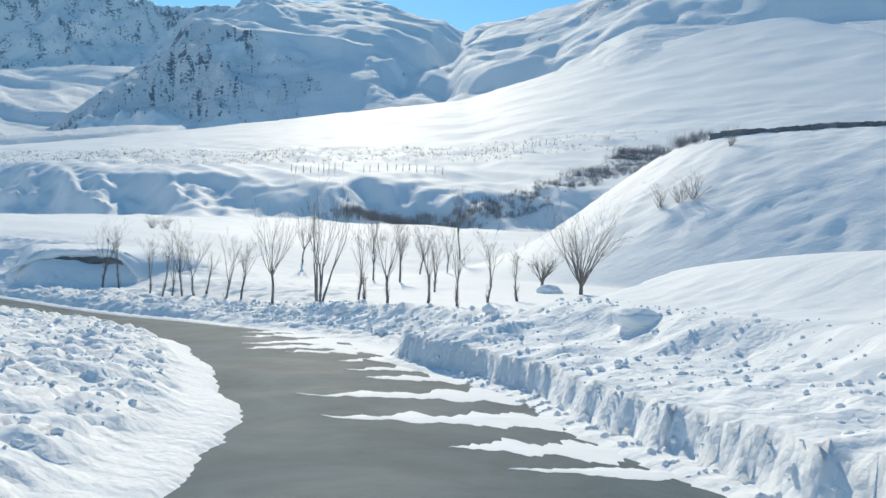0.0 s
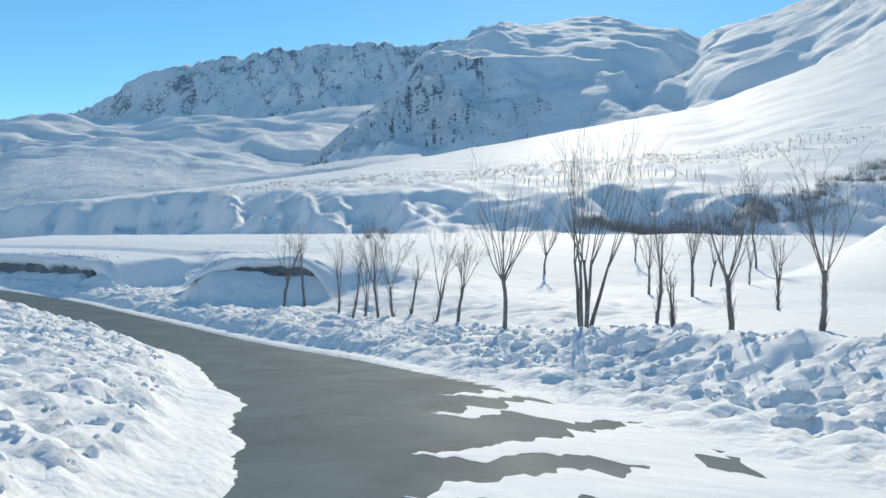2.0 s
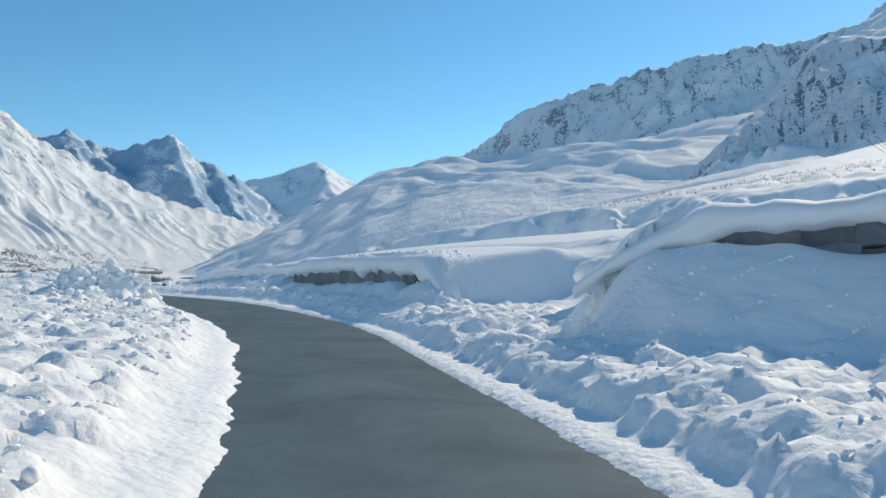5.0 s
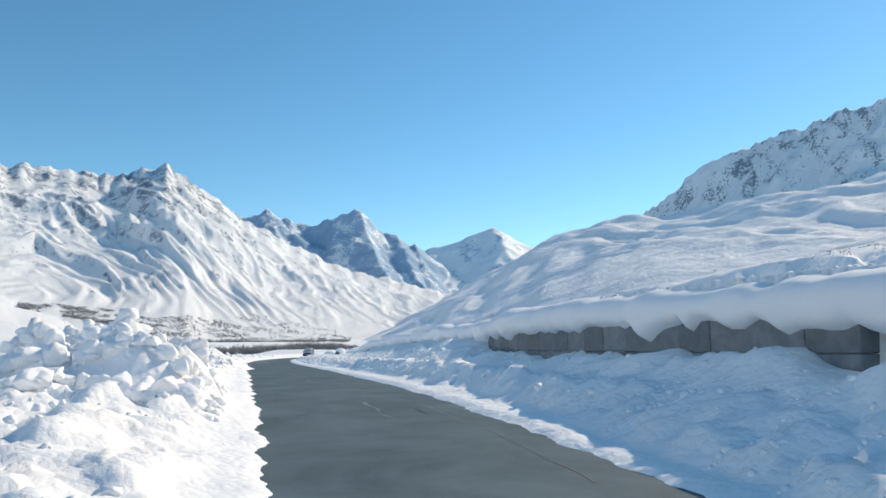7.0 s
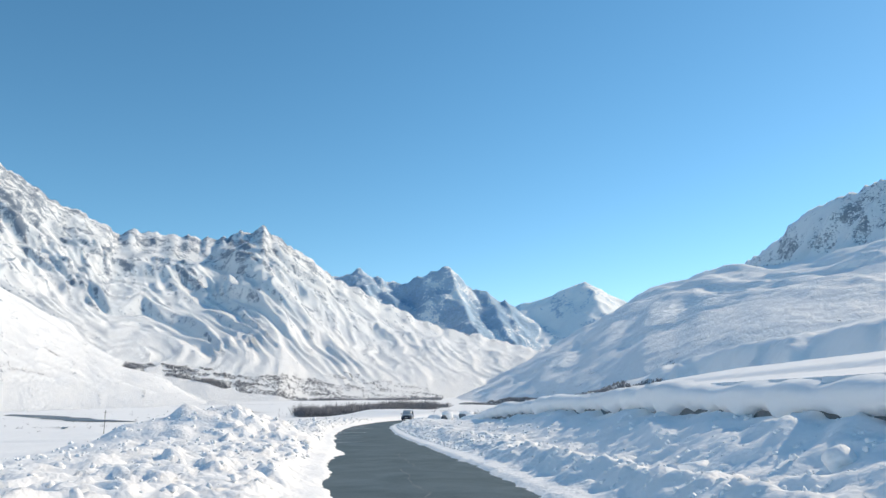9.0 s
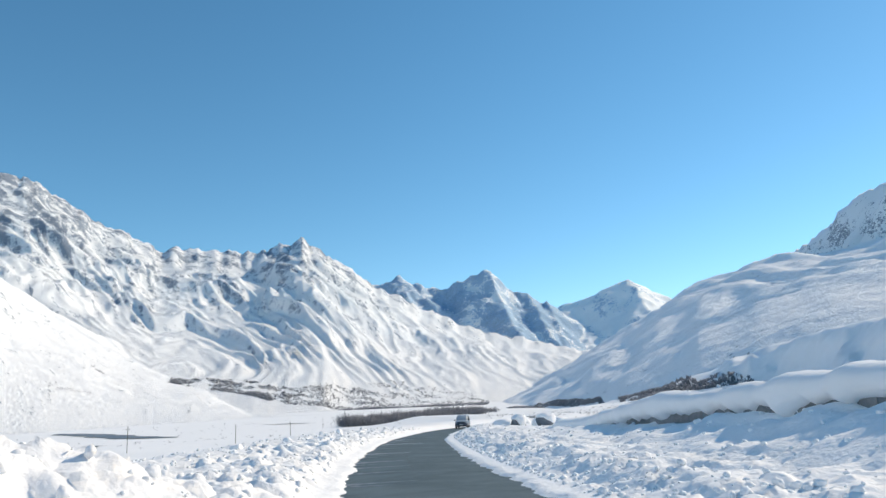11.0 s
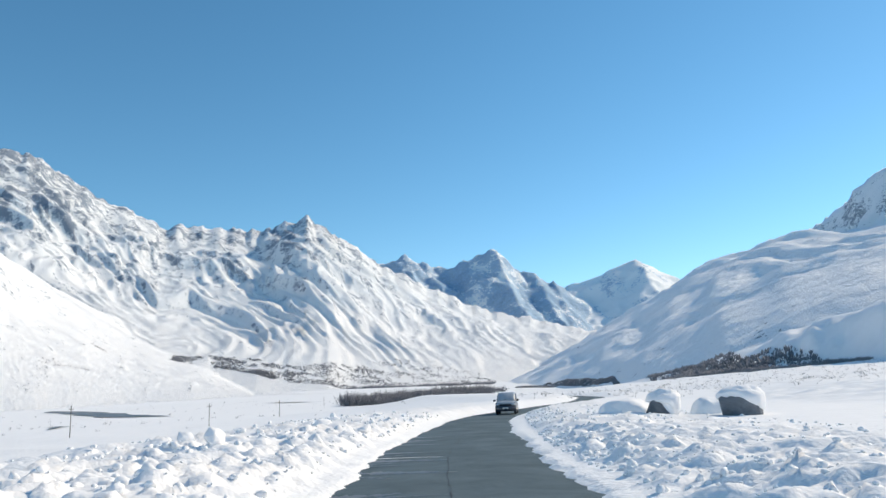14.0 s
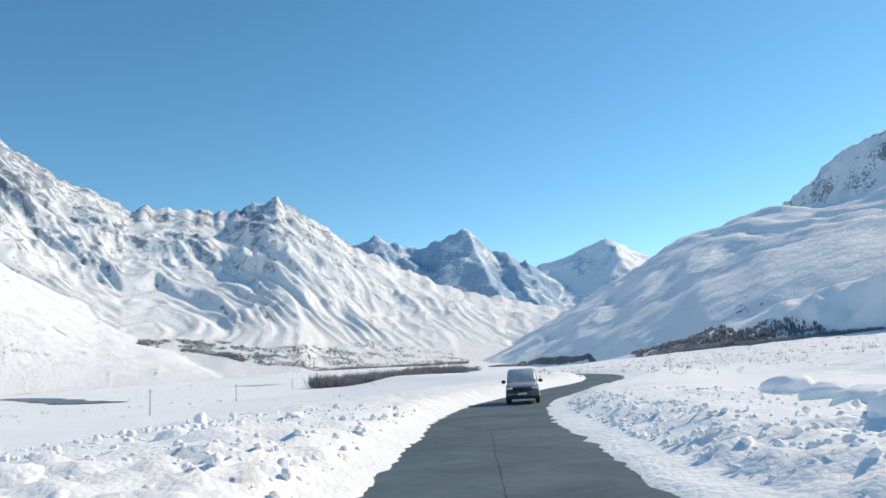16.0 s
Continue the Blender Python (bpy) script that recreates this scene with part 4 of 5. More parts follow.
def build_tree(kind, at, tall, seed, lean=(0, 0), label=""):
    rng = random.Random(seed)
    x, y = at
    ob = thing("tree", label, "tree", (x, y, surface(x, y) - 0.06), rng.uniform(0, 360), "bare trees in the snow field")
    tv, tf, cv, cf = [], [], [], []
    lean = Vector((lean[0], lean[1], 1))
    if kind == "vase":                                  # several stems from the ground
        tops = []
        for k in range(5):
            a = k * 1.26 + rng.uniform(-0.3, 0.3)
            pts, rad, p = [], [], Vector((0.10 * math.cos(a), 0.10 * math.sin(a), -0.1))
            d = Vector((0.2 * math.cos(a), 0.2 * math.sin(a), 1))
            for j in range(8):
                pts.append(p.copy())
                rad.append(0.055 * tall / 4.5 * (1 - 0.075 * j))
                p += d.normalized() * tall * 0.055
                d += Vector((rng.gauss(0, 0.06), rng.gauss(0, 0.06), 0.1))
            tube(tv, tf, pts, rad, 7)
            tops.append((pts[-1], d, rad[-1]))
        for p, d, r in tops:
            for k in range(4):
                w = Vector((d.x * 2.0 + rng.gauss(0, 0.28), d.y * 1.5 + rng.gauss(0, 0.28), 1.6))
                grow(rng, cv, cf, p - d.normalized() * rng.uniform(0, 0.3), w, tall * rng.uniform(0.4, 0.6), r * 0.5, 2, 0.4, 0.04, 0.03, 4, 4)
    elif kind == "broad":                               # fans out from near the ground
        for k in range(20):
            a = rng.uniform(0, 6.28)
            w = Vector((1.25 * math.cos(a) * rng.uniform(0.2, 1), 1.25 * math.sin(a) * rng.uniform(0.2, 1), 1))
            grow(rng, cv, cf, Vector((0, 0, 0.35 + 0.25 * rng.random())), w, tall * rng.uniform(0.6, 0.85), 0.03, 3, 0.55, 0.02, 0.05, 4, 4)
        tube(tv, tf, [Vector((0, 0, -0.1)), Vector((0, 0, 0.35)), Vector((0.02, 0, 0.75))], [0.11, 0.09, 0.06], 8)
    else:
        fork = {"shoots": 0.36, "bushy": 0.40, "slim": 0.30, "head": 0.46}[kind] * tall
        pts, rad, p, d = [], [], Vector((0, 0, -0.1)), lean.normalized()
        r0 = {"shoots": 0.075, "bushy": 0.06, "slim": 0.05, "head": 0.075}[kind]
        n = 9
        for j in range(n):
            pts.append(p.copy())
            rad.append(r0 * (1.25 if j == 0 else 1 - 0.05 * j) * rng.uniform(0.92, 1.08))
            p += d.normalized() * (fork + 0.1) / (n - 1)
            d += Vector((rng.gauss(0, 0.07), rng.gauss(0, 0.07), 0.04))
        tube(tv, tf, pts, rad, 7)
        count, wide, deep = {"shoots": (11, 0.7, 2), "bushy": (8, 0.45, 3), "slim": (4, 0.16, 3), "head": (10, 0.34, 3)}[kind]
        for k in range(count):
            a = rng.uniform(0, 6.28)
            m = wide * math.sqrt(rng.random()) * 1.15
            w = Vector((m * math.cos(a) + d.x * 0.3, m * math.sin(a) + d.y * 0.3, 1))
            s0 = pts[-1] - (pts[-1] - pts[-3]) * rng.random()
            grow(rng, cv, cf, s0, w, (tall - fork) * rng.uniform(0.7, 1.0), rad[-1] * (0.45 if kind != "slim" else 0.75), deep, 0.5 if kind != "shoots" else 0.35, 0.05, 0.045, 4 if kind != "head" else 5, 4)
    for k in range(26 if kind in ("slim", "head", "bushy") else 0):     # shaggy sprouts on the lower trunk
        q = pts[rng.randrange(1, len(pts) - 1)]
        a = rng.uniform(0, 6.28)
        grow(rng, cv, cf, q + Vector((0.03 * math.cos(a), 0.03 * math.sin(a), rng.uniform(-0.1, 0.1))), Vector((0.28 * math.cos(a), 0.28 * math.sin(a), 1)), rng.uniform(0.18, 0.42), 0.009, 0, 0.3, 0.05, 0.05, 0, 3)
    part_data("trunk", tv, tf, bark, ob)
    part_data("crown", cv, cf, twigs, ob, "fine bare brown branches")
    return ob


POLLARD, SLENDER = "bare pollarded willow with upright twigs, standing in snow", "slender leafless tree with a dark trunk in snow"
TREES = [("bushy", (-19.0, 42.2), 3.7, (0.1, 0), SLENDER), ("slim", (-18.2, 42.6), 3.2, (0, 0), SLENDER), ("slim", (-15.6, 40.4), 2.7, (0.12, 0), SLENDER), ("slim", (-14.7, 39.7), 2.5, (0.25, 0), SLENDER),
         ("slim", (-14.0, 39.3), 2.6, (0.1, 0), SLENDER), ("bushy", (-13.5, 39.3), 3.2, (0.02, 0), POLLARD), ("bushy", (-12.8, 39.1), 3.3, (0.22, 0), POLLARD), ("slim", (-12.2, 39.2), 2.0, (0.1, 0), SLENDER),
         ("slim", (-10.7, 37.4), 2.9, (0.2, 0), SLENDER), ("bushy", (-9.8, 37.0), 3.0, (0.1, 0), POLLARD), ("shoots", (-7.5, 33.6), 4.5, (0, 0), POLLARD), ("vase", (-5.3, 32.9), 4.9, (0, 0), "large bare multi-stemmed willow with long shoots"),
         ("slim", (-3.6, 32.9), 3.3, (0, 0), SLENDER), ("slim", (-3.2, 31.6), 1.4, (0, 0), SLENDER), ("bushy", (-2.1, 29.7), 3.0, (-0.05, 0), POLLARD), ("bushy", (-0.5, 29.7), 3.1, (0.05, 0), POLLARD),
         ("slim", (0.6, 28.2), 2.4, (0.03, 0), POLLARD), ("head", (1.5, 66.0), 5.6, (0.0, 0), "leafless tree with a dense twiggy head beside the gully"), ("slim", (1.8, 29.0), 2.5, (0.03, 0), SLENDER), ("slim", (2.9, 28.8), 2.1, (0, 0), SLENDER),
         ("broad", (6.8, 36.7), 3.9, (0, 0), "broad bare tree fanning out from near the ground"), ("broad", (5.4, 40.5), 1.7, (0, 0), "low broad leafless bush in the snow field"),
         ("shoots", (-10.3, 55.6), 3.6, (0.05, 0), SLENDER), ("bushy", (-5.9, 64.0), 3.2, (0, 0), SLENDER), ("slim", (-0.3, 37.9), 2.8, (-0.2, 0), SLENDER), ("bushy", (-4.4, 48.5), 3.4, (0, 0), SLENDER), ("bushy", (-1.6, 55), 3.6, (0, 0), SLENDER), ("slim", (0.4, 57), 3.4, (0, 0), SLENDER), ("head", (-2.6, 47), 3.6, (0, 0), SLENDER)]
for k, (kind, at, tall, lean, label) in enumerate(TREES):
    build_tree(kind, at, tall, 100 + k, lean, label)


# ---- shrubs ----
def build_shrub(at, tall, wide, seed, label):
    rng = random.Random(seed)
    ob = thing("shrub", label, "shrub", (at[0], at[1], surface(*at) - 0.05), 0, "bare shrubs on the slopes")
    v, f = [], []
    for k in range(16):
        a, m = rng.uniform(0, 6.28), wide * math.sqrt(rng.random())
        grow(rng, v, f, Vector((0.15 * rng.gauss(0, 1) * wide, 0.15 * rng.gauss(0, 1) * wide, 0)), Vector((m * math.cos(a), m * math.sin(a), 1)), tall * rng.uniform(0.6, 1), 0.02, 2, 0.6, 0.0, 0.06, 4, 3)
    part_data("brushwood", v, f, twigs, ob)
    return ob


for k, (at, tall, wide) in enumerate([((15.5, 54.2), 1.6, 0.7), ((17.4, 52.6), 2.0, 0.9), ((16.6, 53.4), 1.3, 1.0), ((22.9, 60.9), 1.5, 0.6), ((-24.8, 67.3), 1.3, 1.1), ((-26.5, 68.5), 1.1, 1.0)]):
    build_shrub(at, tall, wide, 300 + k, "tangled leafless shrub poking out of the snow slope")


def scatter(name, label, category, places, size, seed, mat, spikes=10, tall=1.0, thick=1.0):
    """Many far bare bushes as one mesh: each a tuft of thin crossed blades and rods."""
    rng = np.random.RandomState(seed)
    xy = np.array(places)
    z = height(xy[:, 0].copy(), xy[:, 1].copy())[0]
    n, m = len(xy), spikes
    s = (rng.uniform(size[0], size[1], n) * (0.85 + 0.55 * vnoise(xy[:, 0] / (6 * size[1]), xy[:, 1] / (6 * size[1]), seed)))[:, None]
    az, tilt = rng.uniform(0, 6.283, (n, m)), np.abs(rng.normal(0, 0.6, (n, m)))
    bx, by = xy[:, :1] + rng.normal(0, 0.22, (n, m)) * s, xy[:, 1:] + rng.normal(0, 0.22, (n, m)) * s
    h = s * rng.uniform(0.6, 1.0, (n, m)) * tall
    tx, ty, tz = bx + np.cos(az) * np.sin(tilt) * h, by + np.sin(az) * np.sin(tilt) * h, z[:, None] + np.cos(tilt) * h
    w = (0.024 if m < 20 else 0.011) * thick * s * np.ones((1, m))
    verts, wob = [], rng.uniform(0, 6.283, (n, m))
    for k in range(3):
        a = wob + 2.0944 * k
        mx, my, mz = bx * 0.45 + tx * 0.55, by * 0.45 + ty * 0.55, (z[:, None] - 0.1) * 0.45 + tz * 0.55
        verts.append(np.stack([bx + np.cos(a) * w * 0.3, by + np.sin(a) * w * 0.3, np.broadcast_to(z[:, None] - 0.1, bx.shape)], -1))
        verts.append(np.stack([mx + np.cos(a) * w, my + np.sin(a) * w, mz], -1))
    verts.append(np.stack([tx, ty, tz], -1))
    v = np.stack(verts, 2).reshape(-1, 3)              # per spike: b0 m0 b1 m1 b2 m2 tip
    base = (np.arange(n * m) * 7)[:, None]
    quads = np.array([[0, 2, 3, 1], [2, 4, 5, 3], [4, 0, 1, 5]])
    tris = np.array([[1, 3, 6], [3, 5, 6], [5, 1, 6]])
    faces = [tuple(q) for q in (base[:, :, None] + quads[None]).reshape(-1, 4)] + [tuple(q) for q in (base[:, :, None] + tris[None]).reshape(-1, 3)]
    ob = mesh_object(name, v.tolist(), faces, mat)
    return tagged(ob, label, category, kind="stuff")


def band(points, wide, count, seed, clump=0.0):
    """Random places along a line, within a width to both sides."""
    rng = np.random.RandomState(seed)
    p = np.array(points, float)
    seg = np.linalg.norm(np.diff(p[:, :2], axis=0), axis=1)
    t = rng.uniform(0, seg.sum(), count)
    cum = np.r_[0, np.cumsum(seg)]
    out = np.stack([np.interp(t, cum, p[:, 0]), np.interp(t, cum, p[:, 1])], 1)
    w = np.interp(t, cum, p[:, 2]) if p.shape[1] > 2 else np.full(count, wide)
    a = rng.uniform(0, 6.283, count)
    out += np.stack([np.cos(a), np.sin(a)], 1) * (w * np.sqrt(rng.uniform(0, 1, count)))[:, None]
    if clump:
        keep = vnoise(out[:, 0] / clump, out[:, 1] / clump, seed) > -0.1
        out = out[keep]
    return out


# ---- brush and thickets, far off ----
def between(low, high, count, seed, clump=0.0, reach=1.0):
    """Random places between two lines."""
    g = np.random.RandomState(seed)
    low, high = np.array(low, float), np.array(high, float)
    long = np.r_[0, np.cumsum(np.linalg.norm(np.diff(low, axis=0), axis=1) ** 0.8)]
    u, v = np.interp(g.uniform(0, long[-1], count), long, np.linspace(0, 1, len(low))), g.uniform(0, 1, count) ** 1.3
    a = np.stack([np.interp(u * (len(low) - 1), range(len(low)), low[:, k]) for k in (0, 1)], 1)
    c = np.stack([np.interp(u * (len(high) - 1), range(len(high)), high[:, k]) for k in (0, 1)], 1)
    out = a + (c - a) * (v * (reach + 0.17 * u))[:, None]
    if clump:
        out = out[fbm(out[:, 0] / clump, out[:, 1] / clump, 3, seed) > -0.12]
    return out


BELT = [(-242, 230), (-248, 229), (-257, 225), (-266, 217), (-299, 225), (-349, 242), (-480, 320), (-739, 476), (-980, 551), (-1066, 528)]
scatter("shrub_belt", "grey-brown leafless willow scrub along the mountain foot", "shrubs",
        between(BELT, [(-244, 236), (-262, 248), (-300, 290), (-400, 380), (-480, 432), (-541, 445), (-673, 490), (-849, 552), (-1067, 628), (-1300, 700)], 11400, 1, 0.0, 0.09), (1.4, 2.6), 2, scrub, 4, 0.9, 5.0)
scatter("shrub_belt", "mottled dark scrub on the snowy valley floor", "shrubs",
        between([(-1700, 85), (-1690, 108), (-1675, 207), (-1584, 289), (-1575, 382), (-1450, 500), (-1326, 616)], [(-1770, 90), (-1775, 123), (-1794, 231), (-1720, 338), (-1850, 500), (-1950, 640), (-1844, 850)], 6000, 3, 60.0), (4, 10), 4, scrub, 6, 0.6, 1.7)


def build_ribbon(name, label, points, tall, seed):
    """A low uneven wall along a line on the snow."""
    p = spline([(x, y, 0.0) for x, y in points], 3.0)[:, :2]
    t = np.gradient(p, axis=0)
    side = np.stack([-t[:, 1], t[:, 0]], 1) / np.linalg.norm(t, axis=1)[:, None]
    z = height(p[:, 0].copy(), p[:, 1].copy())[0]
    h = tall * (1 + 0.5 * fbm(np.arange(len(p)) * 0.4, np.zeros(len(p)), 3, seed))
    verts, faces = [], []
    for i in range(len(p)):
        for o, up in ((-0.3, -0.5), (-0.22, h[i]), (0.22, h[i]), (0.3, -0.5)):
            verts.append((p[i, 0] + side[i, 0] * o, p[i, 1] + side[i, 1] * o, z[i] + up))
    for i in range(len(p) - 1):
        for j in range(3):
            faces.append((4 * i + j, 4 * i + j + 1, 4 * i + j + 5, 4 * i + j + 4))
    return tagged(mesh_object(name, verts, faces, rock, True), label, "wall", kind="structure")


build_ribbon("roadside_wall", "low dark stone wall below the scrub belt", BELT[:8], 0.5, 4)
scatter("thicket", "dense dark leafless thicket beside the river plain", "trees", band([(-650, 199, 10), (-735, 240, 34), (-850, 320, 50), (-1000, 440, 50)], 0, 1100, 5), (4, 12), 6, shrub_wood, 12)
scatter("brush", "bare grey brush in the snowy gully", "shrubs", band([(-18, 131, 3), (2, 126, 5), (14, 131, 5), (24, 142, 6), (36, 158, 7), (50, 182, 8)], 0, 620, 7), (0.8, 2.6), 8, scrub, 26)
scatter("brush", "bare grey brush along the hill crest", "shrubs", band([(22, 76, 2.0), (24, 69, 1.5)], 0, 26, 9), (0.8, 2.0), 10, scrub, 26)
scatter("tufts", "small dark tufts and stones sticking out of the snow slope", "shrubs", band([(-150, 220, 26), (-60, 208, 26), (40, 214, 26)], 0, 1900, 11), (0.5, 1.5), 12, shrub_wood, 5, 0.7)
scatter("tufts", "small dark tufts on the snowy river plain", "shrubs", band([(-1300, -95, 14), (-1330, -40, 18)], 0, 60, 13), (3, 6), 14, shrub_wood, 6, 0.7)
scatter("tufts", "sparse dark tufts in the snow field beside the road", "shrubs", band([(-175, 122, 24), (-215, 165, 34), (-255, 200, 36)], 0, 1100, 15), (0.25, 0.8), 16, shrub_wood, 5, 0.8)
scatter("tufts", "scattered dark tufts across the open snow plain", "shrubs", band([(-300, 70, 70), (-700, 100, 160), (-1100, 150, 160)], 0, 220, 17), (0.5, 2.6), 18, shrub_wood, 5, 0.6)
scatter("tufts", "row of dark bushes on the white mountain side", "shrubs", band([(-1526, -23, 5), (-1540, -45, 6)], 0, 14, 19), (5, 9), 20, shrub_wood, 6, 0.6)


# ---- an old wall along the hill's crest, and fence posts on the slope ----
def hill_line(points):
    return edge_line([(x, y, surface(x, y) + 0.22, surface(x, y) - 0.2) for x, y in points])


build_wall("dry_stone_wall", "dark dry stone wall along the snowy hill crest", hill_line([(22.5, 69), (25, 66.5), (28, 64.5), (31, 62), (34.5, 59), (38.5, 56), (43, 53)]), rock, 4, 0.5, 0.4, 21, True)

wood = make_bark("weathered_wood", (0.10, 0.085, 0.07), (0.2, 0.17, 0.14), 3)


def build_post(x, y):
    ob = thing("fence_post", "thin weathered wooden fence post in the snow", "post", (x, y, surface(x, y) - 0.1), 0, "fence posts on the slope")
    v, f = [], []
    tube(v, f, [Vector((0, 0, 0)), Vector((0.02, 0, 0.9)), Vector((0.03, 0.02, 1.7))], [0.07, 0.065, 0.05], 6)
    part_data("pole", v, f, wood, ob)
    return ob


for ax, ay, bx, by, n in ((-34, 165, -23, 167, 9), (-18, 164, -1, 161.5, 11), (14, 210, 31, 217, 8)):
    for k in range(n):
        u = k / (n - 1)
        build_post(ax + (bx - ax) * u + 0.3 * math.sin(k * 5.1), ay + (by - ay) * u + 0.4 * math.cos(k * 3.3))


# ---- utility poles on the plain ----
def build_pole(x, y, tall, turn):
    ob = thing("utility_pole", "slim wooden utility pole with one crossarm", "pole", (x, y, surface(x, y) - 0.3), turn, "utility poles across the plain")
    v, f = [], []
    tube(v, f, [Vector((0, 0, 0)), Vector((0, 0, tall * 0.5)), Vector((0, 0, tall + 0.3))], [0.08, 0.07, 0.055], 8)
    part_data("shaft", v, f, wood, ob)
    v, f = [], []
    tube(v, f, [Vector((-0.45, 0, tall * 0.93)), Vector((0, 0.02, tall * 0.93)), Vector((0.45, 0, tall * 0.93))], [0.035, 0.035, 0.035], 6)
    part_data("crossarm", v, f, wood, ob)
    for o in (-0.4, 0.4):
        v, f = [], []
        tube(v, f, [Vector((o, 0, tall * 0.93)), Vector((o, 0, tall * 0.93 + 0.1)), Vector((o, 0, tall * 0.93 + 0.18))], [0.03, 0.06, 0.04], 6)
        part_data("insulator", v, f, porcelain, ob)
    return ob


porcelain = make_plain("porcelain", (0.35, 0.33, 0.3), 0.3)
for x, y, tall in [(-264.4, 47.7, 6.0), (-283.2, 74.3, 5.1), (-330.2, 96.9, 4.6), (-659.0, 177.1, 7.2)]:
    build_pole(x, y, tall, 62)


# ---- boulders and mounds ----
def build_boulder(x, y, wide, tall, seed, turn, label):
    rng = random.Random(seed)
    ob = thing("boulder", label, "boulder", (x, y, surface(x, y) - 0.12), turn, "snow-capped boulders")
    cuts = [(Vector((rng.uniform(-1, 1), rng.uniform(-1, 1), rng.uniform(-0.2, 0.5))).normalized(), wide * rng.uniform(0.34, 0.48)) for _ in range(9)]
    me = lump_mesh("stone", rng, wide * 1.2, tall / wide * 1.0, 0.22, 4, cuts)
    me.materials.append(rock)
    stone = new("stone", me)
    stone.parent = ob
    top = max(v.co.z for v in me.vertices)
    bm = bmesh.new()
    bmesh.ops.create_icosphere(bm, subdivisions=5, radius=1.0)
    off = Vector((seed, seed * 0.7, 0))
    away = Matrix.Rotation(radians(-turn), 3, "Z") @ Vector((0.55, 0.83, 0))
    for v in bm.verts:
        c = v.co.copy()
        n = noise.fractal(c * 1.3 + off, 1, 2, 3)
        fine = noise.fractal(c * 4.0 + off, 1, 2, 2)
        side = c.x * away.x + c.y * away.y
        v.co.x, v.co.y = c.x * wide * 0.53 * (1 + 0.10 * n), c.y * wide * 0.52 * (1 + 0.10 * n)
        hang = top * (0.14 + 0.75 * min(1, max(0, 0.15 + 0.9 * side + 0.7 * n)) + 0.08 * fine)
        flat_top = (abs(c.z) ** 0.95) * (1 if c.z > 0 else -1)
        v.co.z = top * 0.66 + (flat_top * 0.42 * (1 + 0.25 * n) if c.z > 0 else flat_top * hang)
    part("snow_cap", bm, snow, ob, "thick rounded cap of snow")
    return ob


for k, (x, y, wide, tall, turn) in enumerate([(-125.2, 81.6, 1.25, 0.85, 20), (-121.9, 82.4, 1.5, 0.98, 75)]):
    build_boulder(x, y, wide, tall, 40 + k, turn, "dark boulder under a thick rounded snow cap")


def build_mound(x, y, wide, tall, seed, label):
    tall *= 0.8
    rng = random.Random(seed)
    me = lump_mesh("snow_mound", rng, wide * 1.1, tall / wide * 1.75, 0.16, 4)
    me.materials.append(snow)
    ob = new("snow_mound", me)
    ob.matrix_basis = pose(x, y, surface(x, y) - tall * 0.62, 0, 0, rng.uniform(0, 360))
    return tagged(ob, label, "snow mound", "snow mounds beside the road")


for k, (x, y, wide, tall) in enumerate([(-127.3, 81.3, 1.9, 0.75), (-130.2, 83.4, 1.3, 0.5), (-136, 87.4, 1.4, 0.6), (-132.5, 85, 1.2, 0.5), (-124.6, 83.2, 1.3, 0.7), (-127.2, 86.6, 1.7, 0.7), (-115.4, 82.6, 1.4, 0.5),
                                       (-26.5, 46.8, 1.2, 0.5), (5.5, 38.3, 1.2, 0.5), (4.0, 15.3, 0.9, 0.3), (-84, 76, 2.0, 1.0),
                                       ]):
    build_mound(x, y, wide, tall, 60 + k, "smooth rounded mound of drifted snow")


# ---- blocks and clods of ploughed snow ----
def block_mesh(seed, sub=3):
    rng = random.Random(seed)
    cuts = [(Vector((rng.gauss(0, 1), rng.gauss(0, 1), rng.gauss(0, 0.8))).normalized(), rng.uniform(0.22, 0.40)) for _ in range(10)]
    me = lump_mesh("snow_block", rng, 1.0, 0.72, 0.38, sub, cuts)
    me.materials.append(fresh)
    return me


BLOCK_MESHES = [block_mesh(80 + k) for k in range(8)]


def build_block(x, y, size, k, up=0.0):
    rng = random.Random(900 + k)
    ob = new("snow_block", BLOCK_MESHES[k % 8])
    ob.matrix_basis = pose(x, y, surface(x, y) - 0.13 * size + up, rng.uniform(-25, 25), rng.uniform(-25, 25), rng.uniform(0, 360)) @ Matrix.Diagonal((size * rng.uniform(0.9, 1.3), size * rng.uniform(0.8, 1.1), size * rng.uniform(0.75, 1.05), 1))
    return tagged(ob, "angular block of ploughed snow lying on the bank", "snow block", "ploughed snow blocks")


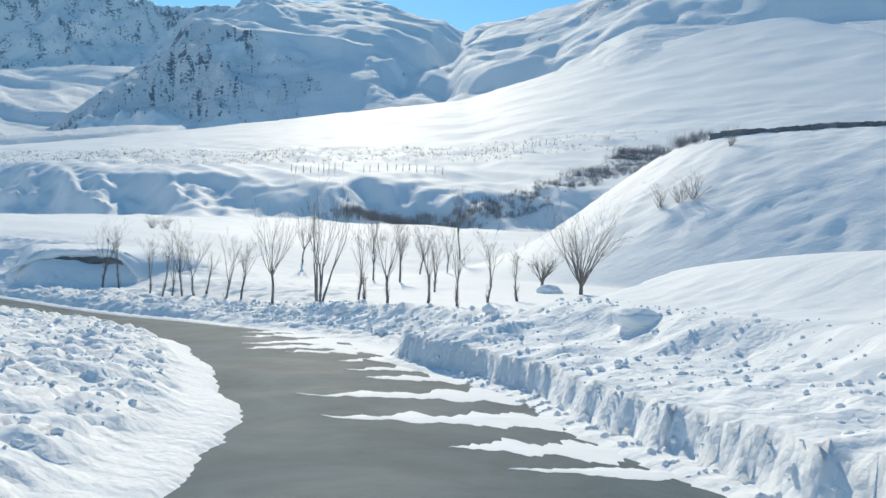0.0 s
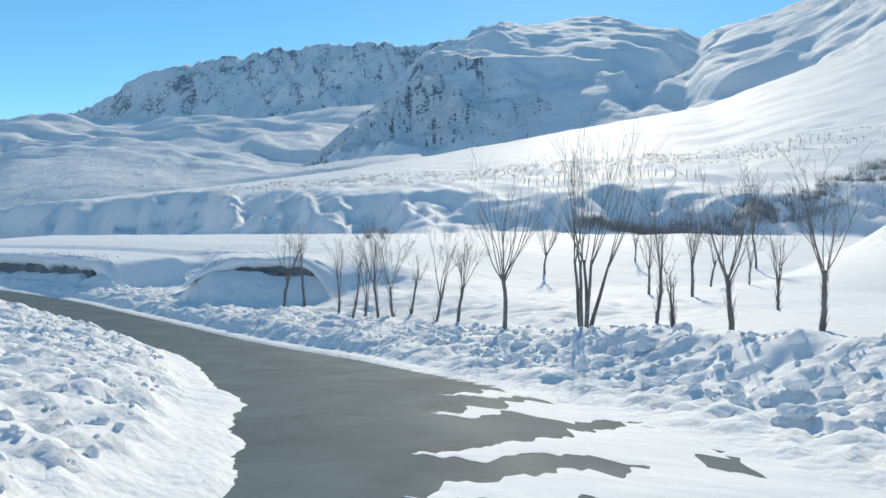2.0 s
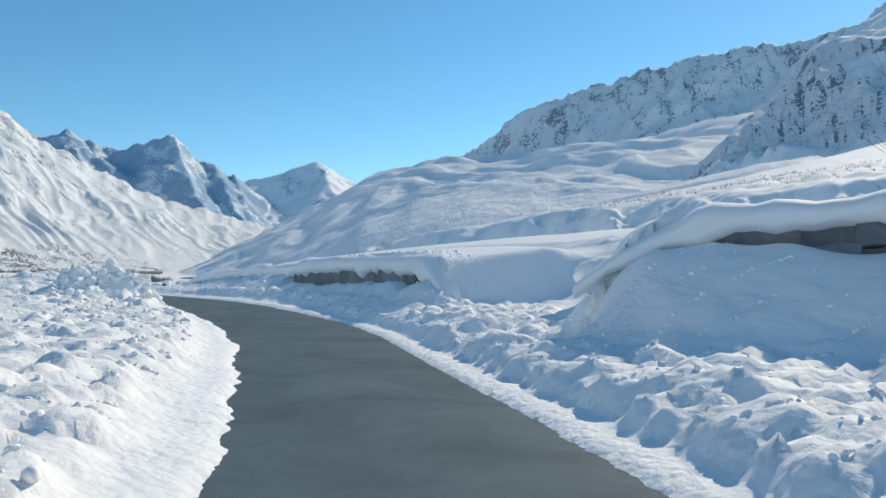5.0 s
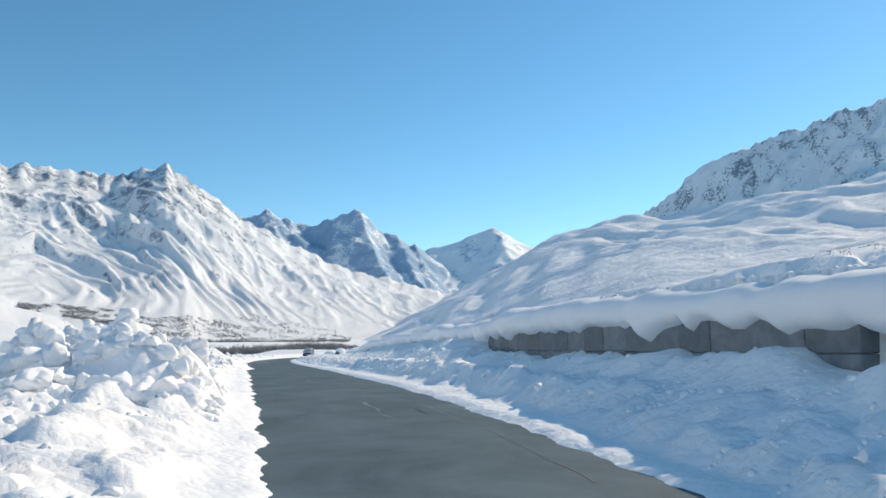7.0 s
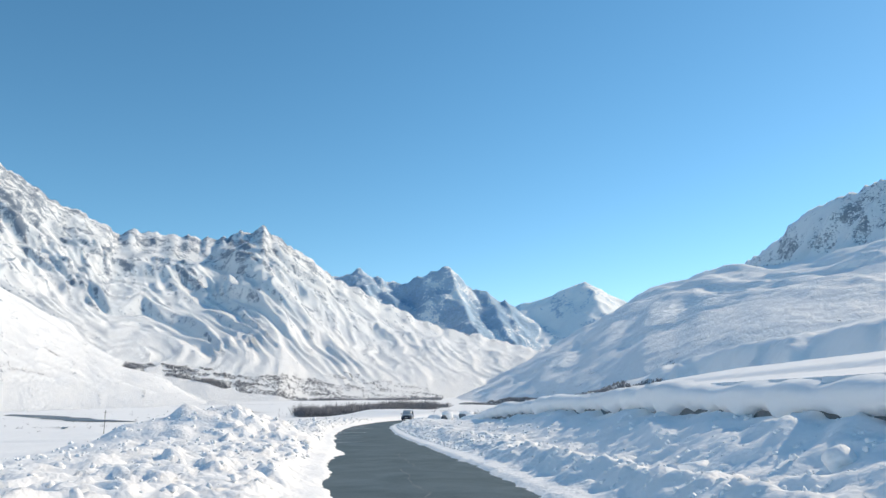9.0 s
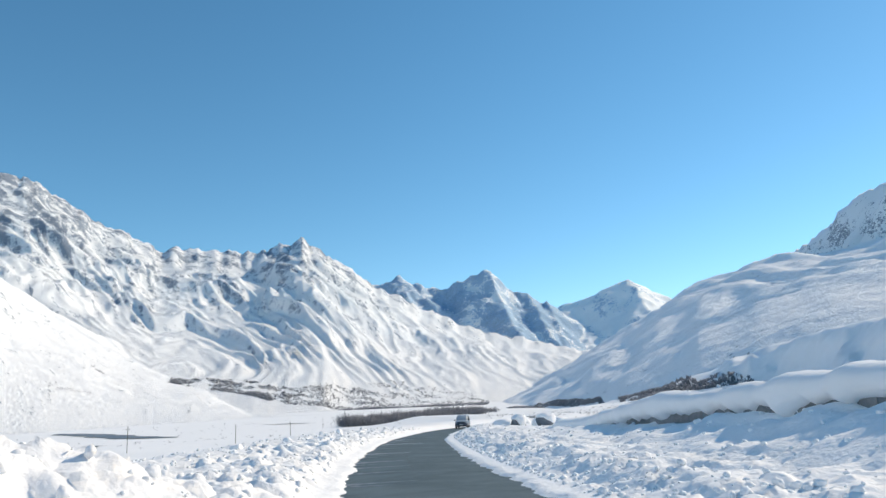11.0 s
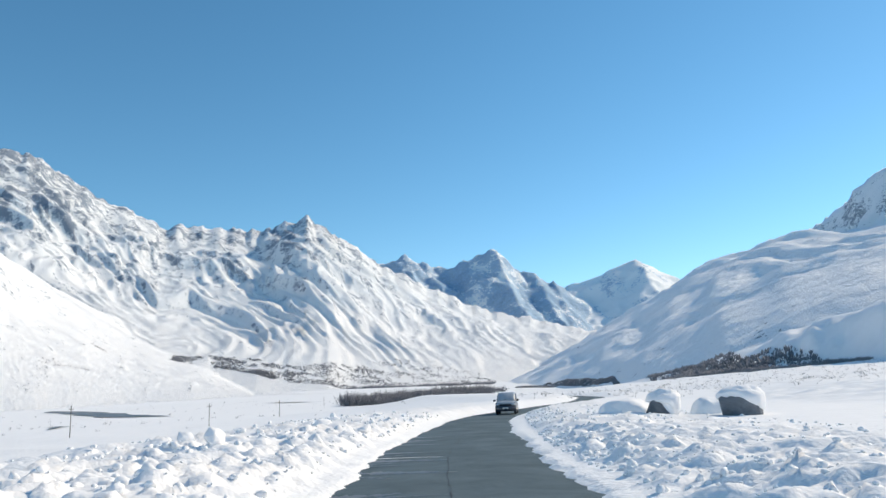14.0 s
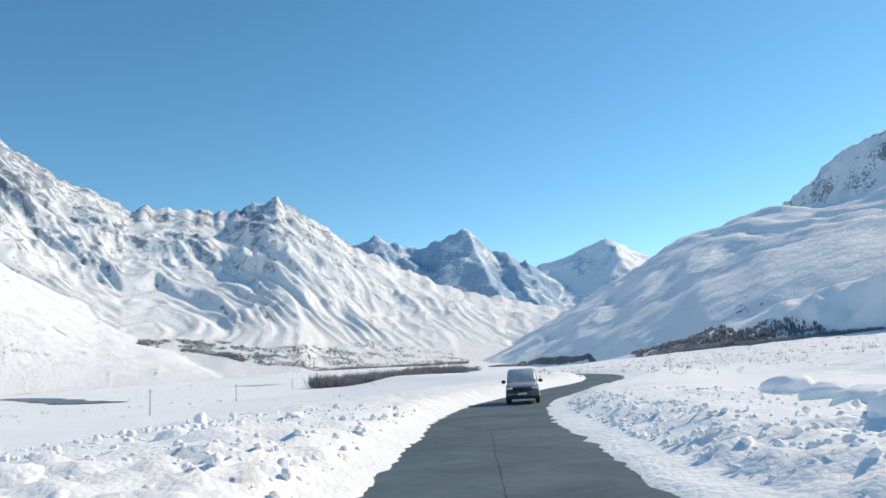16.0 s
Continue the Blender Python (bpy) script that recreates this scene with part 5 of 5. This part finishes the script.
for k, (x, y, size) in enumerate([(-18, 30, 0.4), (-19.2, 30.2, 0.25), (-20, 32, 0.25), (-17, 28, 0.4), (-13.8, 34.4, 0.62), (-13.2, 34.3, 0.4), (-14.5, 34.9, 0.35), (-119, 67, 0.55), (-121, 64, 0.6), (-105, 59, 0.6), (-99, 56, 0.6), (-97, 57, 0.55), (-129, 72, 0.6),
                                  (-129, 69, 0.6), (-136, 71, 0.6), (-140, 74.3, 0.55), (-140.3, 72, 0.5), (-117.8, 64.6, 0.55), (-92.4, 59.0, 0.6), (-89.7, 58.4, 0.5), (-111.7, 66.4, 0.6), (-125, 69.7, 0.6), (-5.4, 15.1, 0.35), (-6.4, 13.2, 0.3), (-7.5, 17.5, 0.35),
                                  (-54, 55.0, 0.5), (-52.3, 53.6, 0.5), (-50.5, 52.6, 0.5), (-57, 55.2, 0.5), (-60, 56, 0.5)]):
    s_at, d_at, z_at, w_at = road_frame(np.array([x]), np.array([y]))
    if abs(d_at[0]) - w_at[0] > 0.9:
        build_block(x, y, size, k)
rng = random.Random(77)
for k in range(290):                                    # the heap left by the plough
    i = int(np.argmin(np.abs(ALONG - 66.5 - min(4.0, rng.expovariate(0.8)))))
    o = LINE[i, 3] + rng.uniform(0.9, 3.8)
    build_block(LINE[i, 0] + SIDE[i, 0] * o, LINE[i, 1] + SIDE[i, 1] * o, rng.choice((0.12, 0.16, 0.2, 0.24, 0.28, 0.34, 0.42)), 40 + k, rng.uniform(0, 0.08))
for k in range(70):                                     # broken lumps where the bank ends
    i = int(np.argmin(np.abs(ALONG - rng.uniform(18.5, 35))))
    o = -LINE[i, 3] - rng.uniform(1.6, 4.4)
    build_block(LINE[i, 0] + SIDE[i, 0] * o, LINE[i, 1] + SIDE[i, 1] * o, rng.choice((0.14, 0.18, 0.22, 0.3, 0.38)), 260 + k, 0.0)


def build_clods(name, label, rows, seed):
    """Small clods, too many to count, as one mesh."""
    g = np.random.RandomState(seed)
    shapes = []
    for k in range(10):
        me = block_mesh(200 + k, 2 if k == 0 else 1)
        v = np.empty(len(me.vertices) * 3)
        me.vertices.foreach_get("co", v)
        shapes.append((v.reshape(-1, 3), [tuple(p.vertices) for p in me.polygons]))
        bpy.data.meshes.remove(me)
    verts, faces, base = [], [], 0
    xs, ys, sz = [], [], []
    for s0, s1, side, u0, u1, count, lo, hi in rows:
        s, u = g.uniform(s0, s1, count), u0 + (u1 - u0) * g.uniform(0, 1, count) ** 1.3
        i = np.searchsorted(ALONG, s).clip(0, len(LINE) - 1)
        o = side * (LINE[i, 3] + u)
        x, y = LINE[i, 0] + SIDE[i, 0] * o, LINE[i, 1] + SIDE[i, 1] * o
        keep = vnoise(x * 0.45, y * 0.45, seed) + g.uniform(-0.5, 0.5, count) > -0.35
        xs.append(x[keep])
        ys.append(y[keep])
        sz.append((lo + (hi - lo) * g.uniform(0, 1, count) ** 2.2)[keep])
    x, y, size = (np.concatenate(a) for a in (xs, ys, sz))
    z = height(x.copy(), y.copy())[0]
    for k in range(len(x)):
        v, f = shapes[int(g.randint(10))]
        a, c = g.uniform(0, 6.283), g.uniform(-0.6, 0.6)
        ca, sa, cc, sc = math.cos(a), math.sin(a), math.cos(c), math.sin(c)
        r = np.array([[ca, -sa * cc, sa * sc], [sa, ca * cc, -ca * sc], [0, sc, cc]])
        verts.append((v * size[k] * g.uniform(0.75, 1.25, 3)) @ r.T + (x[k], y[k], z[k] - 0.2 * size[k]))
        faces += [tuple(q + base for q in p) for p in f]
        base += len(v)
    ob = mesh_object(name, np.concatenate(verts).tolist(), faces, fresh)
    return tagged(ob, label, "snow clods", kind="stuff")


build_clods("snow_clods", "loose clods of ploughed snow on the left bank", [(-2, 60, 1, 0.9, 8, 5200, 0.04, 0.17), (60, 92, 1, 0.9, 8, 1300, 0.05, 0.24), (66.0, 71, 1, 0.6, 4.2, 3600, 0.06, 0.24), (92, 175, 1, 0.7, 11, 5200, 0.05, 0.26)], 5)
build_clods("snow_clods", "loose clods of ploughed snow on the right bank", [(-2, 18, -1, 0.8, 5, 1400, 0.04, 0.15), (-2, 18, -1, 0.0, 0.5, 800, 0.04, 0.15), (18, 34, -1, 1.5, 4.4, 1500, 0.05, 0.24), (32, 62, -1, 0.5, 4.4, 3400, 0.03, 0.13), (62, 95, -1, 1.0, 5.2, 1500, 0.04, 0.2), (95, 180, -1, 0.6, 7.5, 2600, 0.04, 0.2), (100, 180, -1, 0.6, 2.6, 3800, 0.05, 0.22)], 6)


# ---- on the asphalt: snow tongues, meltwater, cracks ----
def road_point(s, d, up):
    x, y, z, w = (float(np.interp(s, ALONG, LINE[:, k])) for k in range(4))
    nx, ny = (float(np.interp(s, ALONG, SIDE[:, k])) for k in range(2))
    a = d / (w + 0.7)
    return (x + nx * d, y + ny * d, z + 0.03 * (1 - a * a) + up)


def build_tongue(name, label, category, s0, d0, d1, half, seed, mat, thick, skew=0.0, kind=""):
    """A thin tongue of snow or water lying across the road from d0 to d1, tapering to its end."""
    g = np.random.RandomState(seed)
    n, m = 90, 6
    t = np.linspace(0, 1, n)
    wob = [fbm(t * 5, t * 0 + seed + k, 4, seed, 0.6) for k in (0.0, 7.0, 13.0)]
    verts, faces = [], []
    for i in range(n):
        wide = half * (1 - t[i]) ** 0.9 * (0.85 + 0.7 * wob[0][i]) + 0.01
        mid = s0 + skew * t[i] + 0.25 * half * wob[1][i]
        for j in range(m):
            v = j / (m - 1) * 2 - 1
            edge = 1 + 0.35 * (wob[2][i] if v > 0 else wob[1][i])
            verts.append(road_point(mid + v * wide * edge, d0 + (d1 - d0) * t[i], 0.003 + thick * (1 - v * v) * (1 - 0.6 * t[i])))
    for i in range(n - 1):
        for j in range(m - 1):
            faces.append((i * m + j, i * m + j + 1, (i + 1) * m + j + 1, (i + 1) * m + j))
    ob = mesh_object(name, verts, faces, mat)
    return tagged(ob, label, category, name.replace("_", " ") + "s on the road", kind)


for k, (s0, d0, d1, half, skew) in enumerate([(7.0, -2.9, -0.7, 0.25, 0.3), (8.0, -2.9, -0.3, 0.62, 0.5), (9.9, -2.9, 0.92, 0.62, 0.8), (12.2, -2.9, 1.07, 0.55, 0.6), (14.2, -2.9, -0.5, 0.6, 0.4), (15.6, -2.9, -0.4, 0.4, 0.2), (17.2, -2.8, -0.6, 0.5, 0.0),
                                            (18.8, -3.2, 0.1, 0.8, 0.3), (20.2, -3.2, 0.9, 0.9, 0.0), (21.9, -3.4, 0.6, 0.9, -0.4), (23.8, -3.4, -0.2, 0.9, 0.2), (25.5, -3.0, -0.9, 0.6, 0.3)]):
    build_tongue("snow_patch", "thin tongue of packed snow across the asphalt", "snow patch", s0, d0, d1, 1.6 * half, 20 + k, snow, 0.018, skew)

m, n, l, b = material("meltwater", 0.3)
b.inputs["Specular IOR Level"].default_value = 0.3
b.inputs["Base Color"].default_value = (0.012, 0.022, 0.034, 1)
bump(n, l, b, node_noise(n, l, 6, 3, 0.5, place(n)), 0.06, 0.01)
meltwater = m
build_tongue("meltwater_puddle", "small clear puddle at the foot of the snow", "puddle", 43.0, 2.0, 1.15, 1.5, 48, meltwater, 0.001, 0.3)
rng = random.Random(5)
for k in range(26):
    s0 = rng.uniform(112, 158)
    build_tongue("meltwater_streak", "thin dark streak of meltwater running off the snow", "puddle", s0, 2.0, rng.uniform(-0.1, 1.2), rng.uniform(0.12, 0.42), 50 + k, meltwater, 0.0015, rng.uniform(-0.6, 0.2))
for k, (s0, d1) in enumerate([(128, 0.0), (139.5, -0.6), (148, 0.3)]):
    build_tongue("snow_patch", "narrow streak of slush across the asphalt", "snow patch", s0, 2.0, d1, 0.06, 90 + k, snow, 0.008, -0.3)

tar = make_plain("crack_tar", (0.03, 0.032, 0.034), 0.7)
grit = make_plain("pale_grit", (0.15, 0.18, 0.19), 0.9, 0.0, 0.3, 3.0)


def build_crack(name, label, s0, s1, d, wide, seed, mat):
    n = int((s1 - s0) / 0.25)
    s = np.linspace(s0, s1, n)
    w = fbm(s * 0.5, s * 0 + seed, 4, seed)
    q = np.maximum(0.0, 0.7 + 1.7 * fbm(s * 1.3, s * 0 + 3.0, 3, seed + 1))
    verts, faces = [], []
    for i in range(n):
        for v in (-1, 1):
            verts.append(road_point(s[i], d + (0.16 if name == "road_seam" else 0.05) * w[i] + v * wide * q[i], 0.004))
    for i in range(n - 1):
        faces.append((2 * i, 2 * i + 1, 2 * i + 3, 2 * i + 2))
    ob = mesh_object(name, verts, faces, mat)
    return tagged(ob, label, "crack", kind="structure")


build_crack("road_crack", "dark tar-filled crack along the asphalt", 116, 168, 0.15, 0.008, 3, tar)
build_crack("road_crack", "dark jagged crack in the asphalt", 67, 69.5, -0.9, 0.012, 5, tar)
for s0, s1, d, wide, seed in ((67.0, 70.5, -0.22, 0.035, 8), (71.5, 78.0, -0.55, 0.02, 12), (77.0, 84.5, 0.05, 0.02, 14), (84.0, 93.0, 0.1, 0.022, 16), (93.5, 101.0, -0.35, 0.014, 18)):
    build_crack("road_seam", "pale gritty scrape along the road's middle", s0, s1, d, wide, seed, grit)
build_crack("road_seam", "faint pale scrape along the asphalt", 62, 70, -1.2, 0.012, 9, grit)


# ---- the river in the plain; its dark blue includes the banks' shade ----
m, n, l, b = material("river_and_bank_shade", 0.4)
b.inputs["Base Color"].default_value = (0.07, 0.12, 0.165, 1)
b.inputs["Specular IOR Level"].default_value = 0.12
bump(n, l, b, node_noise(n, l, 0.8, 4, 0.5, place(n)), 0.1, 0.05)
river_and_bank_shade = m


def build_river(points, wide, seed):
    p = spline([(*q, 0.0) for q in points], 12.0)
    t = np.gradient(p[:, :2], axis=0)
    side = np.stack([-t[:, 1], t[:, 0]], 1) / np.linalg.norm(t, axis=1)[:, None]
    w = wide * (1 + 0.5 * fbm(np.arange(len(p)) * 0.3, np.zeros(len(p)), 3, seed))
    w *= np.minimum(1, np.minimum(np.arange(len(p)), np.arange(len(p))[::-1]) / 3 + 0.1)
    a, c = p[:, :2] + side * w[:, None], p[:, :2] - side * w[:, None]
    za, zc = height(a[:, 0].copy(), a[:, 1].copy())[0], height(c[:, 0].copy(), c[:, 1].copy())[0]
    verts = [v for i in range(len(p)) for v in ((*a[i], max(za[i], zc[i]) + 0.25), (*c[i], max(za[i], zc[i]) + 0.25))]
    faces = [(2 * i, 2 * i + 1, 2 * i + 3, 2 * i + 2) for i in range(len(p) - 1)]
    return tagged(mesh_object("water", verts, faces, river_and_bank_shade), "open river channel in the snowy plain, its banks' shade in the dark colour", "river", kind="structure")


build_river([(-960, -35), (-855, -3), (-740, 22), (-640, 45), (-600, 70)], 15.0, 3)
build_river([(-960, 170), (-935, 195), (-905, 225)], 10.0, 4)
build_river([(-420, 20), (-380, 34), (-330, 36)], 2.2, 5)


# ---- the van on the road ----
def make_paint(name, color, rough=0.3, coat=0.6):
    m, n, l, b = material(name, rough)
    p = place(n)
    dirt = ramp(n, l, node_noise(n, l, 5, 7, 0.65, p), [(0.4, color), (0.85, tuple(0.6 * c + 0.06 for c in color))])
    l.new(dirt, b.inputs["Base Color"])
    b.inputs["Coat Weight"].default_value = coat
    return m


silver = make_paint("silver_paint", (0.42, 0.45, 0.48))
navy = make_paint("dark_blue_paint", (0.025, 0.038, 0.06))
black = make_plain("black_plastic", (0.02, 0.02, 0.022), 0.6)
rubber = make_plain("tyre_rubber", (0.025, 0.025, 0.027), 0.85)
alloy = make_plain("wheel_metal", (0.4, 0.41, 0.42), 0.35, 0.9)
lamp_glass = make_plain("headlamp_glass", (0.75, 0.78, 0.8), 0.1, 0.3)
plate_white = make_plain("plate_white", (0.7, 0.7, 0.68), 0.5)
m, n, l, b = material("car_glass", 0.04)
b.inputs["Base Color"].default_value = (0.012, 0.017, 0.022, 1)
b.inputs["Specular IOR Level"].default_value = 0.2
car_glass = m


def loft(sections):
    """A closed hull from sections along y; each a function result of (half width, z) points from the sill over the roof."""
    bm = bmesh.new()
    rows = []
    for y, pts in sections:
        full = [(w, z) for w, z in pts] + [(-w, z) for w, z in reversed(pts)]
        rows.append([bm.verts.new((w, y, z)) for w, z in full])
    for a, b2 in zip(rows, rows[1:]):
        for k in range(len(a)):
            bm.faces.new((a[k], a[(k + 1) % len(a)], b2[(k + 1) % len(a)], b2[k]))
    bm.faces.new(list(reversed(rows[0])))
    bm.faces.new(rows[-1])
    bmesh.ops.recalc_face_normals(bm, faces=list(bm.faces))
    return bm


def slab(points, depth):
    """A flat panel with thickness: points in order, pushed along its normal."""
    bm = bmesh.new()
    f = bm.faces.new([bm.verts.new(p) for p in points])
    bm.normal_update()
    nrm = f.normal.copy()
    r = bmesh.ops.extrude_face_region(bm, geom=[f])
    for v in r["geom"]:
        if isinstance(v, bmesh.types.BMVert):
            v.co += nrm * depth
    bmesh.ops.recalc_face_normals(bm, faces=list(bm.faces))
    return bm


def box(x0, x1, y0, y1, z0, z1, bevel=0.02):
    bm = bmesh.new()
    bmesh.ops.create_cube(bm, size=1.0)
    for v in bm.verts:
        v.co = Vector(((x0 + x1) / 2 + v.co.x * (x1 - x0), (y0 + y1) / 2 + v.co.y * (y1 - y0), (z0 + z1) / 2 + v.co.z * (z1 - z0)))
    if bevel:
        bmesh.ops.bevel(bm, geom=list(bm.edges), offset=bevel, segments=2, affect="EDGES")
    return bm


def build_van(at, turn):
    """Its front looks along -y of its own."""
    ob = thing("van", "silver and dark blue minivan driving on the road", "van", at, turn, scale=0.92)
    lower = [(y, [(0.76 * k, 0.28), (0.79 * k, 0.45), (0.79 * k, 0.72 + dz), (0.74 * k, 0.86 + dz)]) for y, k, dz in
             ((-1.85, 0.90, -0.12), (-1.80, 0.96, -0.06), (-1.55, 1.0, 0.02), (-1.1, 1.0, 0.07), (0.0, 1.0, 0.08), (1.6, 1.0, 0.08), (1.82, 0.96, 0.06))]
    part("body", loft(lower), navy, ob, "dark blue lower body")
    part("bonnet", loft([(y, [(0.5 * k, z - 0.05), (0.70 * k, z - 0.03), (0.62 * k, z + 0.03), (0.3 * k, z + 0.045)]) for y, k, z in ((-1.80, 0.95, 0.80), (-1.55, 1.0, 0.885), (-1.2, 1.0, 0.94), (-0.98, 1.0, 0.99))]), silver, ob, "silver bonnet")
    cabin = [(y, [(0.74 * k, 0.82), (0.73 * k, 0.95), (0.66 * k, zt - 0.07), (0.56 * k, zt)]) for y, k, zt in ((-1.02, 0.98, 1.0), (-0.78, 0.99, 1.28), (-0.42, 1.0, 1.60), (-0.1, 1.0, 1.66), (1.2, 1.0, 1.66), (1.62, 0.98, 1.58), (1.78, 0.95, 1.1))]
    part("cabin", loft(cabin), silver, ob)
    part("windscreen", slab([(-0.64, -0.99, 1.00), (0.64, -0.99, 1.00), (0.56, -0.50, 1.52), (-0.56, -0.50, 1.52)], -0.02), car_glass, ob, "dark tinted windscreen")
    part("bumper", box(-0.78, 0.78, -1.92, -1.66, 0.24, 0.66, 0.05), navy, ob, "dark blue front bumper")
    part("grille", box(-0.42, 0.42, -1.90, -1.80, 0.66, 0.74, 0.015), black, ob)
    part("number_plate", box(-0.22, 0.22, -1.945, -1.915, 0.42, 0.53, 0.005), plate_white, ob, "white number plate")
    for sx in (-1, 1):
        lampo = part("headlight", box(sx * 0.60 - 0.16, sx * 0.60 + 0.16, -1.88, -1.72, 0.67, 0.80, 0.03), lamp_glass, ob, "clear glass headlight")
        part("mirror", box(sx * 0.90 - 0.10, sx * 0.90 + 0.10, -0.86, -0.76, 0.98, 1.14, 0.03), black, ob)
        part("side_window", slab([(sx * 0.735, -0.70, 0.98), (sx * 0.735, 0.25, 0.98), (sx * 0.675, 0.25, 1.50), (sx * 0.675, -0.36, 1.50)], 0.012 * sx), car_glass, ob)
        part("side_window", slab([(sx * 0.735, 0.34, 0.98), (sx * 0.735, 1.45, 0.98), (sx * 0.675, 1.45, 1.50), (sx * 0.675, 0.34, 1.50)], 0.012 * sx), car_glass, ob)
        part("sill", box(sx * 0.775 - 0.03, sx * 0.775 + 0.03, -1.1, 1.1, 0.26, 0.48, 0.02), navy, ob)
        for y in (-1.22, 1.18):
            bm = bmesh.new()
            bmesh.ops.create_cone(bm, cap_ends=True, segments=24, radius1=0.29, radius2=0.29, depth=0.19, matrix=pose(sx * 0.70, y, 0.29, 0, 90, 0))
            bmesh.ops.bevel(bm, geom=[e for e in bm.edges if e.calc_face_angle(0) > 1.2], offset=0.03, segments=2, affect="EDGES")
            wheel = part("wheel", bm, rubber, ob, "black tyre")
            bm = bmesh.new()
            bmesh.ops.create_cone(bm, cap_ends=True, segments=20, radius1=0.18, radius2=0.16, depth=0.03, matrix=pose(sx * 0.805, y, 0.29, 0, 90, 0))
            part("rim", bm, alloy, wheel, "grey wheel rim")
    part("wiper", box(-0.5, 0.1, -0.985, -0.965, 1.01, 1.03, 0.005), black, ob)
    return ob


vs = 184.5
vi = int(np.searchsorted(ALONG, vs))
vp = road_point(vs, -0.35, 0.0)
build_van(vp, math.degrees(math.atan2(LINE[vi + 1, 1] - LINE[vi - 1, 1], LINE[vi + 1, 0] - LINE[vi - 1, 0])) - 82)
